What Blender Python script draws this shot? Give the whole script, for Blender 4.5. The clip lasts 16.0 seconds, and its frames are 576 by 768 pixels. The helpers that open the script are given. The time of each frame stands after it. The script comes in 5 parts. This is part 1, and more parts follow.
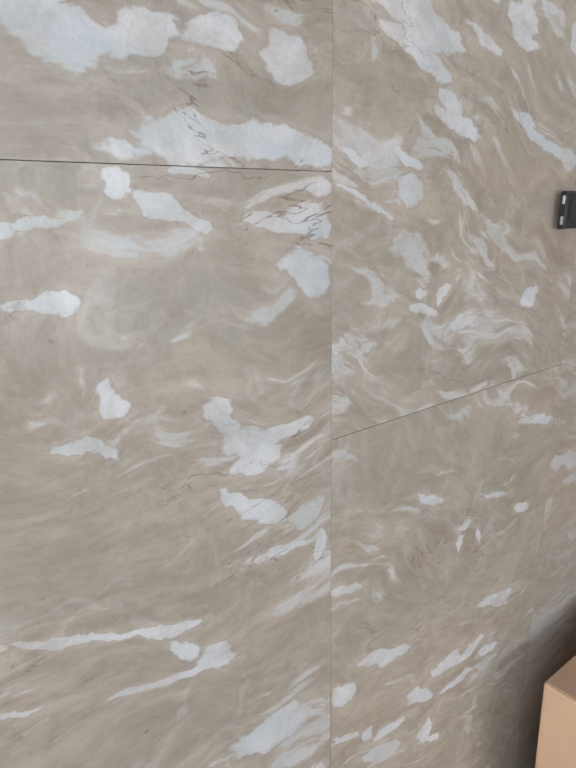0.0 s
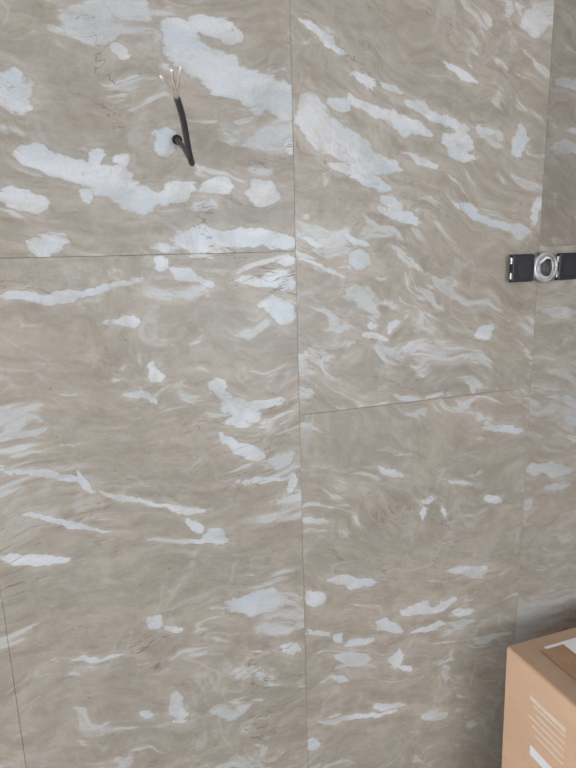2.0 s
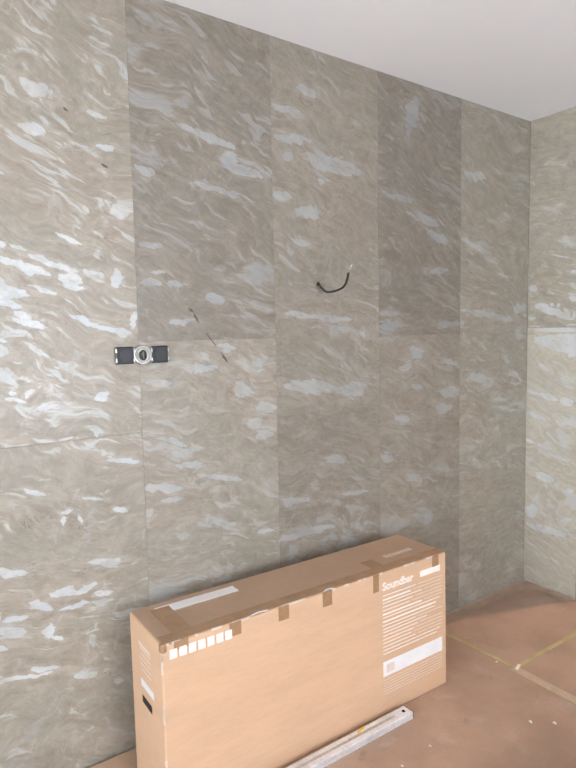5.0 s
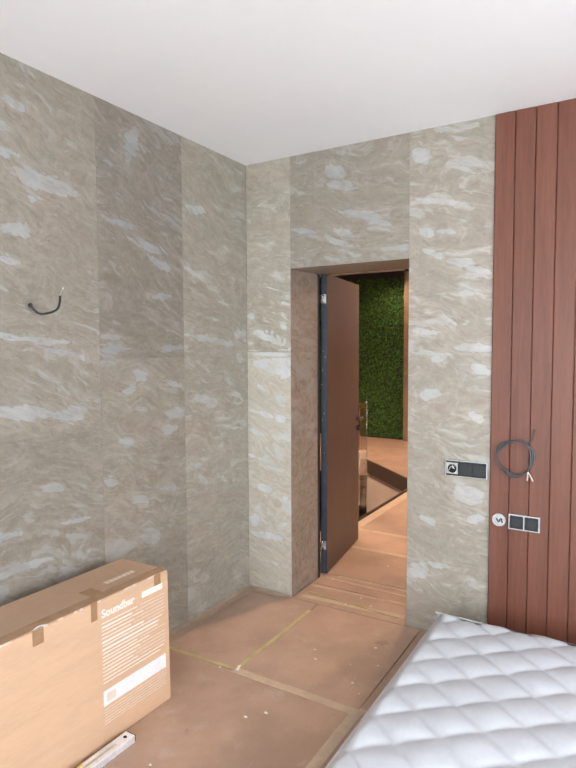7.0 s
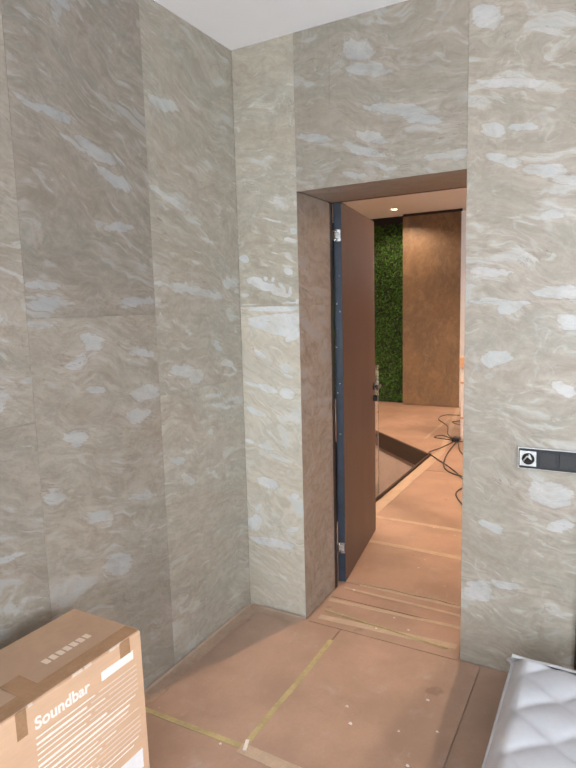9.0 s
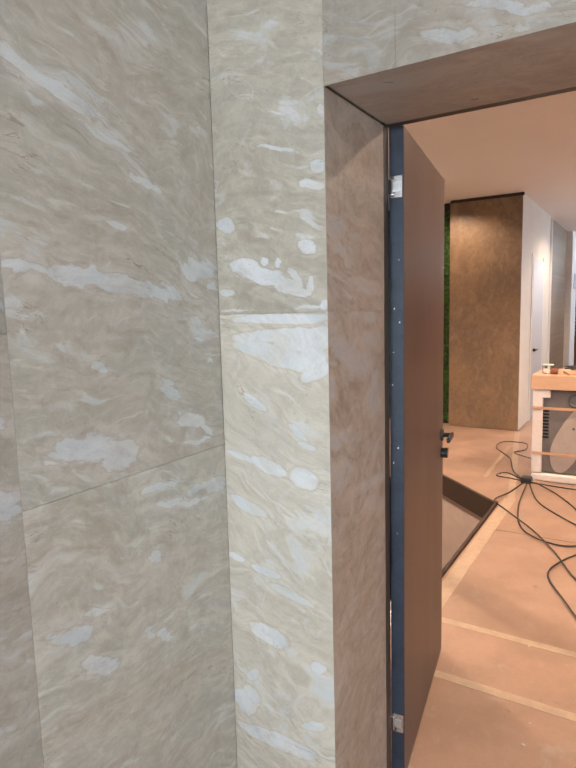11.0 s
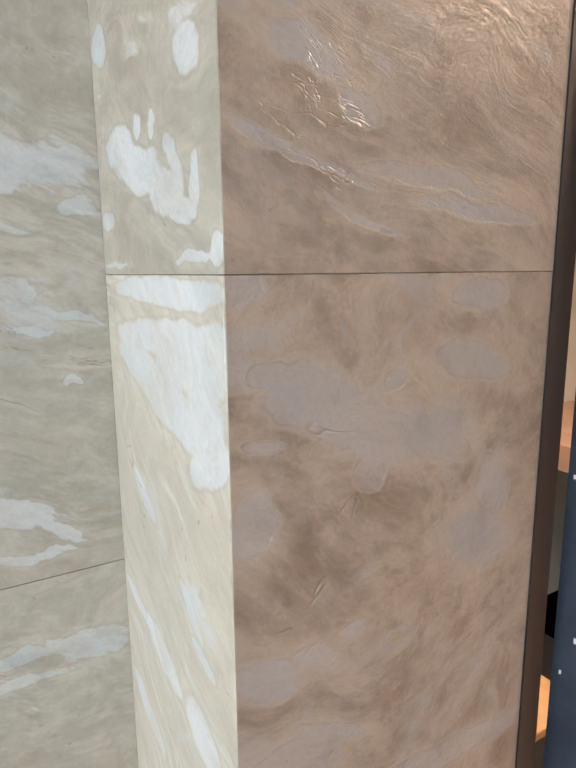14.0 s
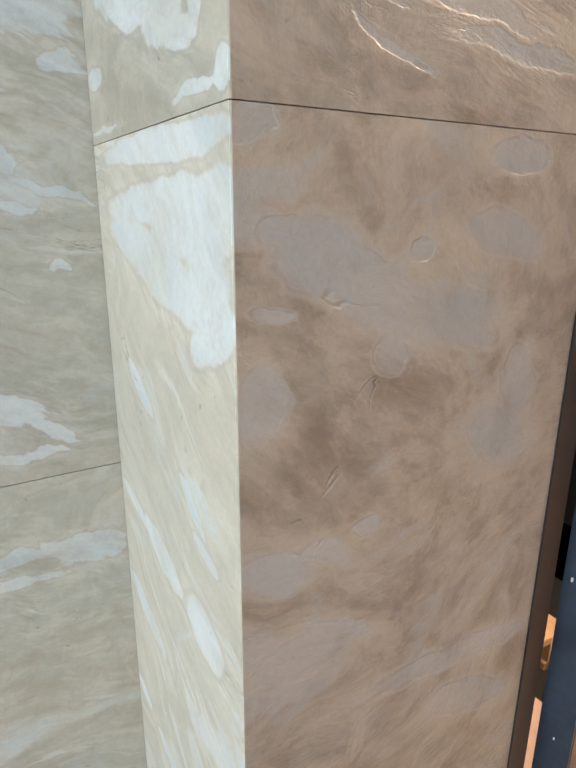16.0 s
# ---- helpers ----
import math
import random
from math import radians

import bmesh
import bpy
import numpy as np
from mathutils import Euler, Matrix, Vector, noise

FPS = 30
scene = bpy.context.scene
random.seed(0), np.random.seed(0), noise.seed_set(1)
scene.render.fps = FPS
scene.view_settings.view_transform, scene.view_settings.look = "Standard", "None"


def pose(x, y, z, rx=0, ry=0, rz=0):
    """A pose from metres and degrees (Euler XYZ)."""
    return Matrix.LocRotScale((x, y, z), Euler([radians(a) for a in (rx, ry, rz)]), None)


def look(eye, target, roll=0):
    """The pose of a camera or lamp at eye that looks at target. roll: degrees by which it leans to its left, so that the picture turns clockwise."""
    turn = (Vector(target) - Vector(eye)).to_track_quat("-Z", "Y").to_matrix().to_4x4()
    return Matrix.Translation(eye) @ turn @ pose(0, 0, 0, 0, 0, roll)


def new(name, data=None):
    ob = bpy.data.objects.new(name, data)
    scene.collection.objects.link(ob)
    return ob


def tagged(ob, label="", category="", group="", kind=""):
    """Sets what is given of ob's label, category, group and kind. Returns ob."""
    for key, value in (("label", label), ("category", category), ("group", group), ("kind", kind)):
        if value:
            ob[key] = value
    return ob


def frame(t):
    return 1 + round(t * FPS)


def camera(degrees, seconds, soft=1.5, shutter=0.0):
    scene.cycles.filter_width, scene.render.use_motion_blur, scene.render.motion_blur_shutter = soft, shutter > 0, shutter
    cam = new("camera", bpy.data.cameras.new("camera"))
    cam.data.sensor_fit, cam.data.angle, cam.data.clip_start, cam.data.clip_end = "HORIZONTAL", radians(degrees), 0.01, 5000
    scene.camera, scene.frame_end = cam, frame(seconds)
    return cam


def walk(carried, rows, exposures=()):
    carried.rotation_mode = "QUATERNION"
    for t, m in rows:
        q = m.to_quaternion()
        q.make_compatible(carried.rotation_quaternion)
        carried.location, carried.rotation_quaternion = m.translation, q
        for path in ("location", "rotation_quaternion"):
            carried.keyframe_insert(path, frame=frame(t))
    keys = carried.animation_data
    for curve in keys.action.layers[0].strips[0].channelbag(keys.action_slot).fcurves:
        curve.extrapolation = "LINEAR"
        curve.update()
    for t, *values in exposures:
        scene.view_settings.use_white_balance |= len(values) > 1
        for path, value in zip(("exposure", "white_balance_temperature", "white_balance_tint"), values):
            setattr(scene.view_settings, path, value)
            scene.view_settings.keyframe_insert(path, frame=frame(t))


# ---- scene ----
import collections

cam = camera(52.6, 16.0, 2.1)
PATH = [
    (0, (-0.494, -0.541, 1.529), (0.686, 0.973, 0.966), -1.1),
    (0.5, (-0.517, -0.659, 1.538), (0.673, 0.857, 1.004), -3.4),
    (1, (-0.592, -0.826, 1.55), (0.554, 0.735, 1.05), -1.6),
    (1.5, (-0.553, -0.953, 1.554), (0.433, 0.696, 0.999), -2.8),
    (2, (-0.418, -1.123, 1.561), (0.229, 0.722, 1.141), -1.6),
    (2.5, (-0.368, -1.301, 1.575), (0.209, 0.584, 1.235), -2.2),
    (3, (-0.406, -1.523, 1.567), (0.143, 0.375, 1.261), -1.8),
    (3.5, (-0.376, -1.7, 1.587), (0.26, 0.172, 1.285), -1.3),
    (4, (-0.271, -1.854, 1.589), (0.559, -0.052, 1.337), 1.2),
    (4.5, (-0.18, -1.993, 1.577), (0.776, -0.248, 1.37), -0.3),
    (5, (-0.179, -2.088, 1.592), (0.962, -0.455, 1.421), -1.1),
    (5.2, (-0.193, -2.116, 1.603), (1.05, -0.559, 1.427), -1.4),
    (7.3, (-0.089, -2.246, 1.628), (1.63, -1.231, 1.513), -0.1),
    (7.5, (-0.032, -2.224, 1.635), (1.674, -1.186, 1.519), 0.7),
    (8, (0.088, -2.118, 1.605), (1.792, -1.089, 1.412), 0.2),
    (8.2, (0.159, -2.009, 1.588), (1.87, -1.004, 1.339), -0.2),
    (10.3, (1.364, -1.209, 1.603), (3.135, -0.303, 1.388), -3.6),
    (10.4, (1.415, -1.171, 1.619), (3.185, -0.266, 1.399), -4.4),
    (10.5, (1.478, -1.16, 1.605), (3.232, -0.218, 1.411), -3.9),
    (11, (1.792, -1.012, 1.604), (3.478, 0.035, 1.357), -1.5),
    (11.5, (2.042, -0.869, 1.623), (3.707, 0.198, 1.326), -1.6),
    (12, (2.315, -0.799, 1.608), (3.821, 0.488, 1.33), -2.0),
    (12.5, (2.555, -0.792, 1.613), (3.833, 0.721, 1.336), -1.5),
    (13, (2.689, -0.763, 1.607), (4.089, 0.626, 1.273), -1.7),
    (13.5, (2.817, -0.74, 1.61), (4.02, 0.825, 1.289), -2.0),
    (14, (2.9, -0.717, 1.602), (3.893, 0.976, 1.223), -0.5),
    (14.5, (2.946, -0.705, 1.587), (3.874, 1.017, 1.175), -1.3),
    (15, (2.932, -0.678, 1.563), (3.83, 1.03, 1.036), 0.3),
    (15.5, (2.92, -0.667, 1.55), (3.833, 1.02, 0.986), 0.6),
    (16, (2.911, -0.676, 1.541), (3.885, 0.969, 0.955), 0.3),
]
walk(cam, [(t, look(eye, target, roll)) for t, eye, target, roll in PATH],
     [(0, -0.65, 6350, 9), (1.5, -0.65, 6250, 8), (2.5, -0.62, 6250, 8), (3.5, -0.5, 6400, 10), (4.5, -0.35, 6450, 10), (5.2, -0.15, 6350, 9), (7.4, -0.02, 6350, 8),
      (8.2, -0.05, 6450, 9), (10.4, 0.0, 6050, 6), (12.0, 0.08, 6200, 9), (13.5, 0.2, 6300, 8), (14.5, 0.22, 6000, 2), (16.0, 0.2, 5950, 0)])

# ---------- world, windows' light, exposure ----------
world = bpy.data.worlds.new("sky")
scene.world = world
world.use_nodes = True
wn = world.node_tree.nodes
sky = wn.new("ShaderNodeTexSky")
sky.sky_type, sky.sun_disc = "NISHITA", False
sky.sun_elevation, sky.sun_rotation = radians(40), radians(200)
wn["Background"].inputs["Strength"].default_value = 0.10
world.node_tree.links.new(sky.outputs["Color"], wn["Background"].inputs["Color"])


def area_light(name, m, w, h, power, colour, spread=180):
    data = bpy.data.lights.new(name, "AREA")
    data.shape, data.size, data.size_y, data.energy, data.color = "RECTANGLE", w, h, power, colour
    data.spread = radians(spread)
    ob = new(name, data)
    ob.matrix_world = m
    return ob


def down_light(x, y, z, power, angle=150):
    data = bpy.data.lights.new("lamp_beam", "SPOT")
    data.energy, data.color, data.spot_size, data.spot_blend, data.shadow_soft_size = power, (1.0, 0.69, 0.48), radians(angle), 0.5, 0.035
    ob = new("lamp_beam", data)
    ob.matrix_world = pose(x, y, z)
    return ob


ROOM_X, ROOM_Y, CEIL = -3.4, -4.6, 2.82
CORNER = 3.07
HALL_CEIL = 2.985
DAY = (0.91, 0.98, 1.05)
area_light("window_daylight", look((ROOM_X + 0.1, -2.5, 1.2), (0, -2.4, 0.55)), 3.4, 2.0, 240, DAY)
area_light("window_daylight", look((1.15, ROOM_Y + 0.1, 1.35), (0.6, 0, 0.65)), 1.4, 1.5, 122, DAY)
# light thrown up from the ground outside
area_light("window_groundlight", look((ROOM_X + 0.12, -2.5, 0.6), (-1.6, -2.5, 2.9)), 3.4, 0.7, 20, (0.95, 0.98, 1.0), 110)
area_light("window_groundlight", look((1.15, ROOM_Y + 0.12, 0.75), (1.3, -2.9, 2.9)), 1.5, 0.4, 12, (0.95, 0.98, 1.0), 110)
area_light("window_daylight", look((15.7, -2.6, 2.3), (11, -0.5, 1.2)), 1.2, 1.0, 90, DAY)

# ---------- materials ----------
# the pale patches and veins of each veneer slab: along the wall, height, half length, half height, slant
PATCHES = collections.defaultdict(list)
for slab_name, few in (
    ("first_high", [(-0.289, 1.989, 0.039, 0.021, 10), (-0.488, 1.846, 0.032, 0.03, 6), (-0.21, 1.939, 0.047, 0.036, -26), (-0.143, 1.965, 0.047, 0.017, -11), (-0.155, 1.908, 0.075, 0.033, -22), (-0.073, 1.872, 0.067, 0.033, -17), (-0.016, 1.859, 0.035, 0.028, 2), (-0.308, 1.913, 0.02, 0.01, -24), (-0.247, 1.772, 0.028, 0.025, 48), (-0.466, 1.741, 0.025, 0.023, 42), (-0.414, 1.722, 0.055, 0.025, -12), (-0.367, 1.748, 0.019, 0.014, 34), (-0.343, 1.699, 0.052, 0.031, -23), (-0.294, 1.671, 0.048, 0.028, -6), (-0.236, 1.684, 0.036, 0.02, 19), (-0.322, 1.741, 0.013, 0.011, 16), (-0.39, 1.678, 0.013, 0.01, 74), (-0.49, 1.668, 0.043, 0.018, 0)]),
    ("first_high", [(-0.157, 1.696, 0.036, 0.015, 11), (-0.068, 1.692, 0.036, 0.023, 0), (-0.46, 1.596, 0.03, 0.017, -3), (-0.191, 1.602, 0.071, 0.02, 8), (-0.104, 1.601, 0.068, 0.018, -4), (-0.032, 1.59, 0.035, 0.016, -1), (-0.004, 1.772, 0.016, 0.01, 86), (-0.222, 2.261, 0.051, 0.024, -2), (-0.178, 2.054, 0.058, 0.013, -22), (-0.137, 2.126, 0.074, 0.011, -3), (-0.254, 2.037, 0.039, 0.014, -7), (-0.105, 2.374, 0.07, 0.026, 4)]),
    ("first_low", [(-0.276, 1.557, 0.016, 0.014, 4), (-0.232, 1.538, 0.038, 0.012, -21), (-0.186, 1.522, 0.019, 0.008, -11), (-0.193, 1.566, 0.028, 0.007, -1), (-0.515, 1.51, 0.047, 0.01, -9), (-0.444, 1.504, 0.041, 0.011, 6), (-0.392, 1.517, 0.031, 0.01, 23), (-0.349, 1.529, 0.032, 0.005, -1), (-0.346, 1.455, 0.026, 0.009, -2), (-0.032, 1.521, 0.035, 0.021, -3), (-0.088, 1.523, 0.041, 0.008, -12), (-0.02, 1.56, 0.021, 0.01, -19), (-0.039, 1.458, 0.042, 0.024, -25), (-0.296, 1.35, 0.023, 0.015, -77), (-0.318, 1.304, 0.032, 0.008, -27), (-0.168, 1.308, 0.033, 0.017, -36), (-0.13, 1.263, 0.038, 0.026, -28), (-0.077, 1.268, 0.049, 0.012, 3)]),
    ("first_low", [(-0.136, 1.238, 0.023, 0.011, -8), (-0.154, 1.199, 0.028, 0.011, -38), (-0.113, 1.166, 0.039, 0.02, -29), (-0.043, 1.14, 0.037, 0.02, -2), (-0.023, 1.087, 0.029, 0.011, 85), (-0.083, 1.102, 0.061, 0.009, -4), (-0.503, 1.178, 0.079, 0.006, -19), (-0.44, 1.153, 0.035, 0.007, -60), (-0.348, 1.103, 0.087, 0.006, -22), (-0.253, 1.06, 0.034, 0.009, -21), (-0.24, 1.025, 0.029, 0.009, -54), (-0.195, 0.994, 0.028, 0.016, -16), (-0.277, 0.999, 0.072, 0.006, -12), (-0.478, 1.077, 0.077, 0.007, -20), (-0.546, 1.012, 0.062, 0.012, -16), (-0.105, 0.815, 0.083, 0.028, -12), (-0.332, 0.826, 0.021, 0.014, -34), (-0.293, 0.802, 0.016, 0.009, -20)]),
    ("first_low", [(-0.036, 0.681, 0.028, 0.012, -23), (-0.452, 0.778, 0.058, 0.006, -13), (-0.298, 0.614, 0.042, 0.018, -76), (-0.371, 0.612, 0.017, 0.011, -28)]),
    ("zero", [(-0.64, 0.643, 0.042, 0.013, 72)]),
    ("second_high", [(0.056, 1.983, 0.046, 0.007, -26), (0.086, 1.956, 0.037, 0.008, -27), (0.16, 1.9, 0.039, 0.014, -17), (0.215, 1.886, 0.025, 0.01, -15), (0.041, 1.827, 0.04, 0.031, -80), (0.106, 1.785, 0.074, 0.036, -13), (0.182, 1.745, 0.051, 0.025, -14), (0.096, 1.852, 0.028, 0.015, -20), (0.149, 1.719, 0.073, 0.013, -17), (0.217, 1.673, 0.028, 0.012, -32), (0.241, 1.644, 0.053, 0.011, -13), (0.171, 1.847, 0.058, 0.013, -19), (0.249, 1.823, 0.056, 0.016, -14), (0.319, 1.845, 0.098, 0.012, -18), (0.375, 1.795, 0.041, 0.024, -10), (0.443, 1.822, 0.035, 0.013, -5), (0.389, 1.765, 0.035, 0.007, -7), (0.286, 1.758, 0.044, 0.008, -16)]),
    ("second_high", [(0.376, 1.929, 0.043, 0.008, -20), (0.536, 1.8, 0.037, 0.022, -70), (0.413, 1.654, 0.063, 0.009, -24), (0.494, 1.62, 0.052, 0.011, -6), (0.556, 1.611, 0.03, 0.02, 5), (0.594, 1.654, 0.035, 0.013, 81), (0.143, 1.555, 0.028, 0.019, -16), (0.137, 1.59, 0.031, 0.008, -19), (0.184, 1.387, 0.038, 0.008, -13), (0.222, 1.408, 0.019, 0.012, 54), (0.17, 1.415, 0.011, 0.009, -75), (0.276, 1.359, 0.035, 0.011, 4), (0.466, 1.379, 0.024, 0.017, 9), (0.039, 1.597, 0.025, 0.006, -28), (0.049, 1.548, 0.054, 0.005, -25), (0.565, 2.039, 0.031, 0.023, 8), (0.059, 2.32, 0.038, 0.013, 13), (0.295, 2.407, 0.047, 0.028, -12)]),
    ("second_high", [(0.28, 2.276, 0.04, 0.021, -4), (0.521, 2.255, 0.031, 0.011, -3), (0.561, 2.047, 0.037, 0.024, 9), (0.484, 2.363, 0.026, 0.011, -5), (0.142, 2.132, 0.056, 0.009, -17), (0.082, 2.067, 0.056, 0.007, -13)]),
    ("second_low", [(0.537, 1.138, 0.07, 0.012, -14), (0.224, 1.071, 0.043, 0.009, -26), (0.413, 1.017, 0.056, 0.007, -18), (0.511, 0.956, 0.029, 0.011, -27), (0.309, 0.953, 0.019, 0.01, 72), (0.367, 0.945, 0.018, 0.008, -66), (0.331, 0.987, 0.019, 0.006, -11), (0.027, 0.986, 0.029, 0.007, -20), (0.453, 0.773, 0.07, 0.016, -15), (0.129, 0.816, 0.087, 0.014, -15), (0.023, 0.792, 0.028, 0.022, -53), (0.304, 0.698, 0.042, 0.019, -8), (0.368, 0.692, 0.049, 0.013, 5), (0.443, 0.657, 0.033, 0.012, -7), (0.222, 0.674, 0.047, 0.014, -24), (0.341, 0.64, 0.065, 0.008, -5), (0.084, 0.681, 0.022, 0.011, -50), (0.142, 0.652, 0.052, 0.012, -6)]),
    ("second_low", [(0.122, 0.611, 0.043, 0.022, -30), (0.082, 0.568, 0.03, 0.01, -18), (0.243, 0.576, 0.026, 0.023, -87), (0.272, 0.54, 0.025, 0.01, -28), (0.121, 0.445, 0.116, 0.008, -10), (0.231, 0.445, 0.057, 0.01, -18), (0.356, 0.375, 0.042, 0.016, -22), (0.016, 0.403, 0.025, 0.018, -58), (0.034, 0.707, 0.032, 0.007, -25)]),
    ("third_high", [(0.906, 2.365, 0.126, 0.017, -11), (1.015, 2.291, 0.039, 0.027, 13), (1.082, 2.257, 0.098, 0.019, -3), (0.958, 2.164, 0.133, 0.014, -9), (0.658, 2.198, 0.04, 0.018, 1), (0.666, 1.932, 0.053, 0.013, 5), (0.708, 1.835, 0.031, 0.01, 4), (0.67, 1.791, 0.042, 0.017, -4), (0.768, 1.788, 0.04, 0.014, -4), (0.936, 1.736, 0.043, 0.023, -4), (0.794, 1.651, 0.065, 0.011, 2)]),
    ("third_low", [(0.882, 1.51, 0.029, 0.018, -21), (0.978, 1.538, 0.039, 0.022, 0), (0.863, 1.465, 0.076, 0.02, -9), (1.129, 1.473, 0.044, 0.036, -22), (0.691, 1.413, 0.052, 0.019, -10), (1.054, 1.369, 0.046, 0.038, -11), (1.164, 1.279, 0.053, 0.027, -5), (1.109, 1.213, 0.038, 0.023, -7), (1.147, 1.162, 0.053, 0.016, -4), (0.751, 1.131, 0.048, 0.02, -18), (0.815, 1.079, 0.069, 0.015, -13), (0.728, 1.187, 0.066, 0.014, -25), (0.693, 1.006, 0.075, 0.017, -11), (0.726, 0.956, 0.045, 0.011, -7), (0.926, 1.013, 0.108, 0.011, -12), (0.867, 0.835, 0.028, 0.02, -79), (0.946, 0.815, 0.065, 0.013, -20), (1.148, 0.741, 0.049, 0.012, -9)]),
    ("third_low", [(0.63, 0.92, 0.021, 0.018, -32)]),
    ("fourth_high", [(1.324, 2.426, 0.09, 0.02, 3), (1.504, 2.354, 0.114, 0.046, -3), (1.636, 2.345, 0.096, 0.029, 2), (1.306, 2.343, 0.029, 0.018, 11), (1.271, 2.176, 0.052, 0.02, 0), (1.409, 2.128, 0.074, 0.032, 0), (1.37, 1.993, 0.053, 0.015, -6), (1.291, 2.543, 0.086, 0.014, -1), (1.403, 2.643, 0.052, 0.02, 0), (1.486, 2.268, 0.028, 0.02, 10), (1.331, 1.677, 0.094, 0.016, -10), (1.512, 1.662, 0.149, 0.014, -2), (1.626, 1.604, 0.153, 0.014, -14), (1.652, 1.323, 0.105, 0.039, 4), (1.407, 1.351, 0.147, 0.032, -9)]),
    ("fourth_low", [(1.302, 0.846, 0.073, 0.017, -7), (1.542, 0.999, 0.056, 0.024, -7), (1.67, 0.822, 0.082, 0.011, -7), (1.352, 0.687, 0.143, 0.015, 0)]),
    ("fifth_high", [(2.066, 2.665, 0.095, 0.041, 71), (1.985, 2.255, 0.097, 0.02, -4), (2.163, 2.166, 0.121, 0.024, -9), (2.269, 2.08, 0.092, 0.026, -14), (2.269, 1.912, 0.088, 0.018, 5), (1.919, 1.624, 0.09, 0.028, 0), (2.325, 1.626, 0.106, 0.019, 0), (1.905, 1.683, 0.072, 0.014, 1)]),
    ("fifth_low", [(1.874, 1.554, 0.088, 0.012, -1), (2.093, 1.488, 0.052, 0.028, -19), (2.027, 1.416, 0.054, 0.024, 18), (2.344, 1.426, 0.075, 0.022, -16), (2.363, 1.262, 0.07, 0.03, -6), (2.092, 1.312, 0.061, 0.015, -5), (2.306, 1.173, 0.069, 0.027, -8), (1.993, 1.148, 0.058, 0.024, -9), (1.884, 0.959, 0.05, 0.028, -21), (2.073, 0.833, 0.075, 0.03, -15), (2.305, 0.836, 0.07, 0.016, -12), (2.141, 0.609, 0.067, 0.04, -25)]),
    ("last_high", [(2.563, 2.436, 0.097, 0.022, 7), (2.587, 2.051, 0.147, 0.019, -14), (2.723, 1.673, 0.266, 0.018, -7), (2.846, 1.899, 0.029, 0.01, -11), (2.744, 1.977, 0.05, 0.008, -12), (2.812, 1.91, 0.043, 0.01, -17), (2.718, 1.804, 0.039, 0.007, -9), (2.63, 1.678, 0.05, 0.008, -4), (2.746, 1.676, 0.059, 0.007, -5), (2.594, 1.326, 0.08, 0.03, -10), (2.698, 1.281, 0.057, 0.029, -6), (2.648, 1.499, 0.024, 0.013, -33), (2.867, 1.418, 0.046, 0.023, -53), (3.003, 1.715, 0.073, 0.031, 4), (3.042, 1.674, 0.022, 0.01, 2), (3.015, 1.558, 0.045, 0.008, -21), (2.976, 1.587, 0.029, 0.013, -18), (2.98, 1.54, 0.025, 0.005, -10)]),
    ("last_high", [(3.022, 1.478, 0.009, 0.006, 0), (2.947, 1.324, 0.061, 0.016, -19), (3, 1.292, 0.036, 0.007, -28), (2.951, 1.272, 0.055, 0.007, 0)]),
    ("last_low", [(2.527, 0.933, 0.065, 0.02, -11), (2.819, 1.182, 0.07, 0.01, -5), (2.779, 1.016, 0.025, 0.015, -43), (2.8, 0.803, 0.026, 0.011, -40), (2.756, 0.831, 0.019, 0.01, -47), (2.604, 0.958, 0.036, 0.008, -17), (2.601, 0.83, 0.056, 0.018, -25), (2.883, 1.121, 0.085, 0.009, -11), (2.938, 1.143, 0.035, 0.009, -6), (3.015, 1.133, 0.047, 0.017, -6)]),
    ("strip_high", [(-0.281, 1.763, 0.027, 0.016, 22), (-0.037, 1.837, 0.03, 0.023, 11), (-0.209, 1.854, 0.02, 0.003, 13), (-0.032, 1.662, 0.027, 0.01, 2), (-0.094, 1.721, 0.053, 0.023, 12), (-0.162, 1.694, 0.066, 0.021, 10), (-0.225, 1.669, 0.042, 0.019, -1), (-0.261, 1.65, 0.032, 0.013, 6), (-0.248, 1.692, 0.026, 0.01, 45), (-0.291, 1.67, 0.022, 0.012, -84), (-0.279, 1.612, 0.038, 0.005, -2), (-0.327, 1.618, 0.014, 0.012, -77), (-0.052, 1.61, 0.045, 0.003, 1), (-0.157, 1.733, 0.012, 0.01, -79), (-0.197, 1.726, 0.012, 0.011, -70), (-0.197, 2.009, 0.067, 0.005, 15), (-0.317, 1.951, 0.022, 0.017, 24), (-0.3, 1.907, 0.037, 0.011, 10)]),
    ("strip_high", [(-0.029, 1.839, 0.028, 0.017, 8), (-0.217, 2.09, 0.039, 0.005, 14), (-0.332, 2.072, 0.016, 0.012, 73)]),
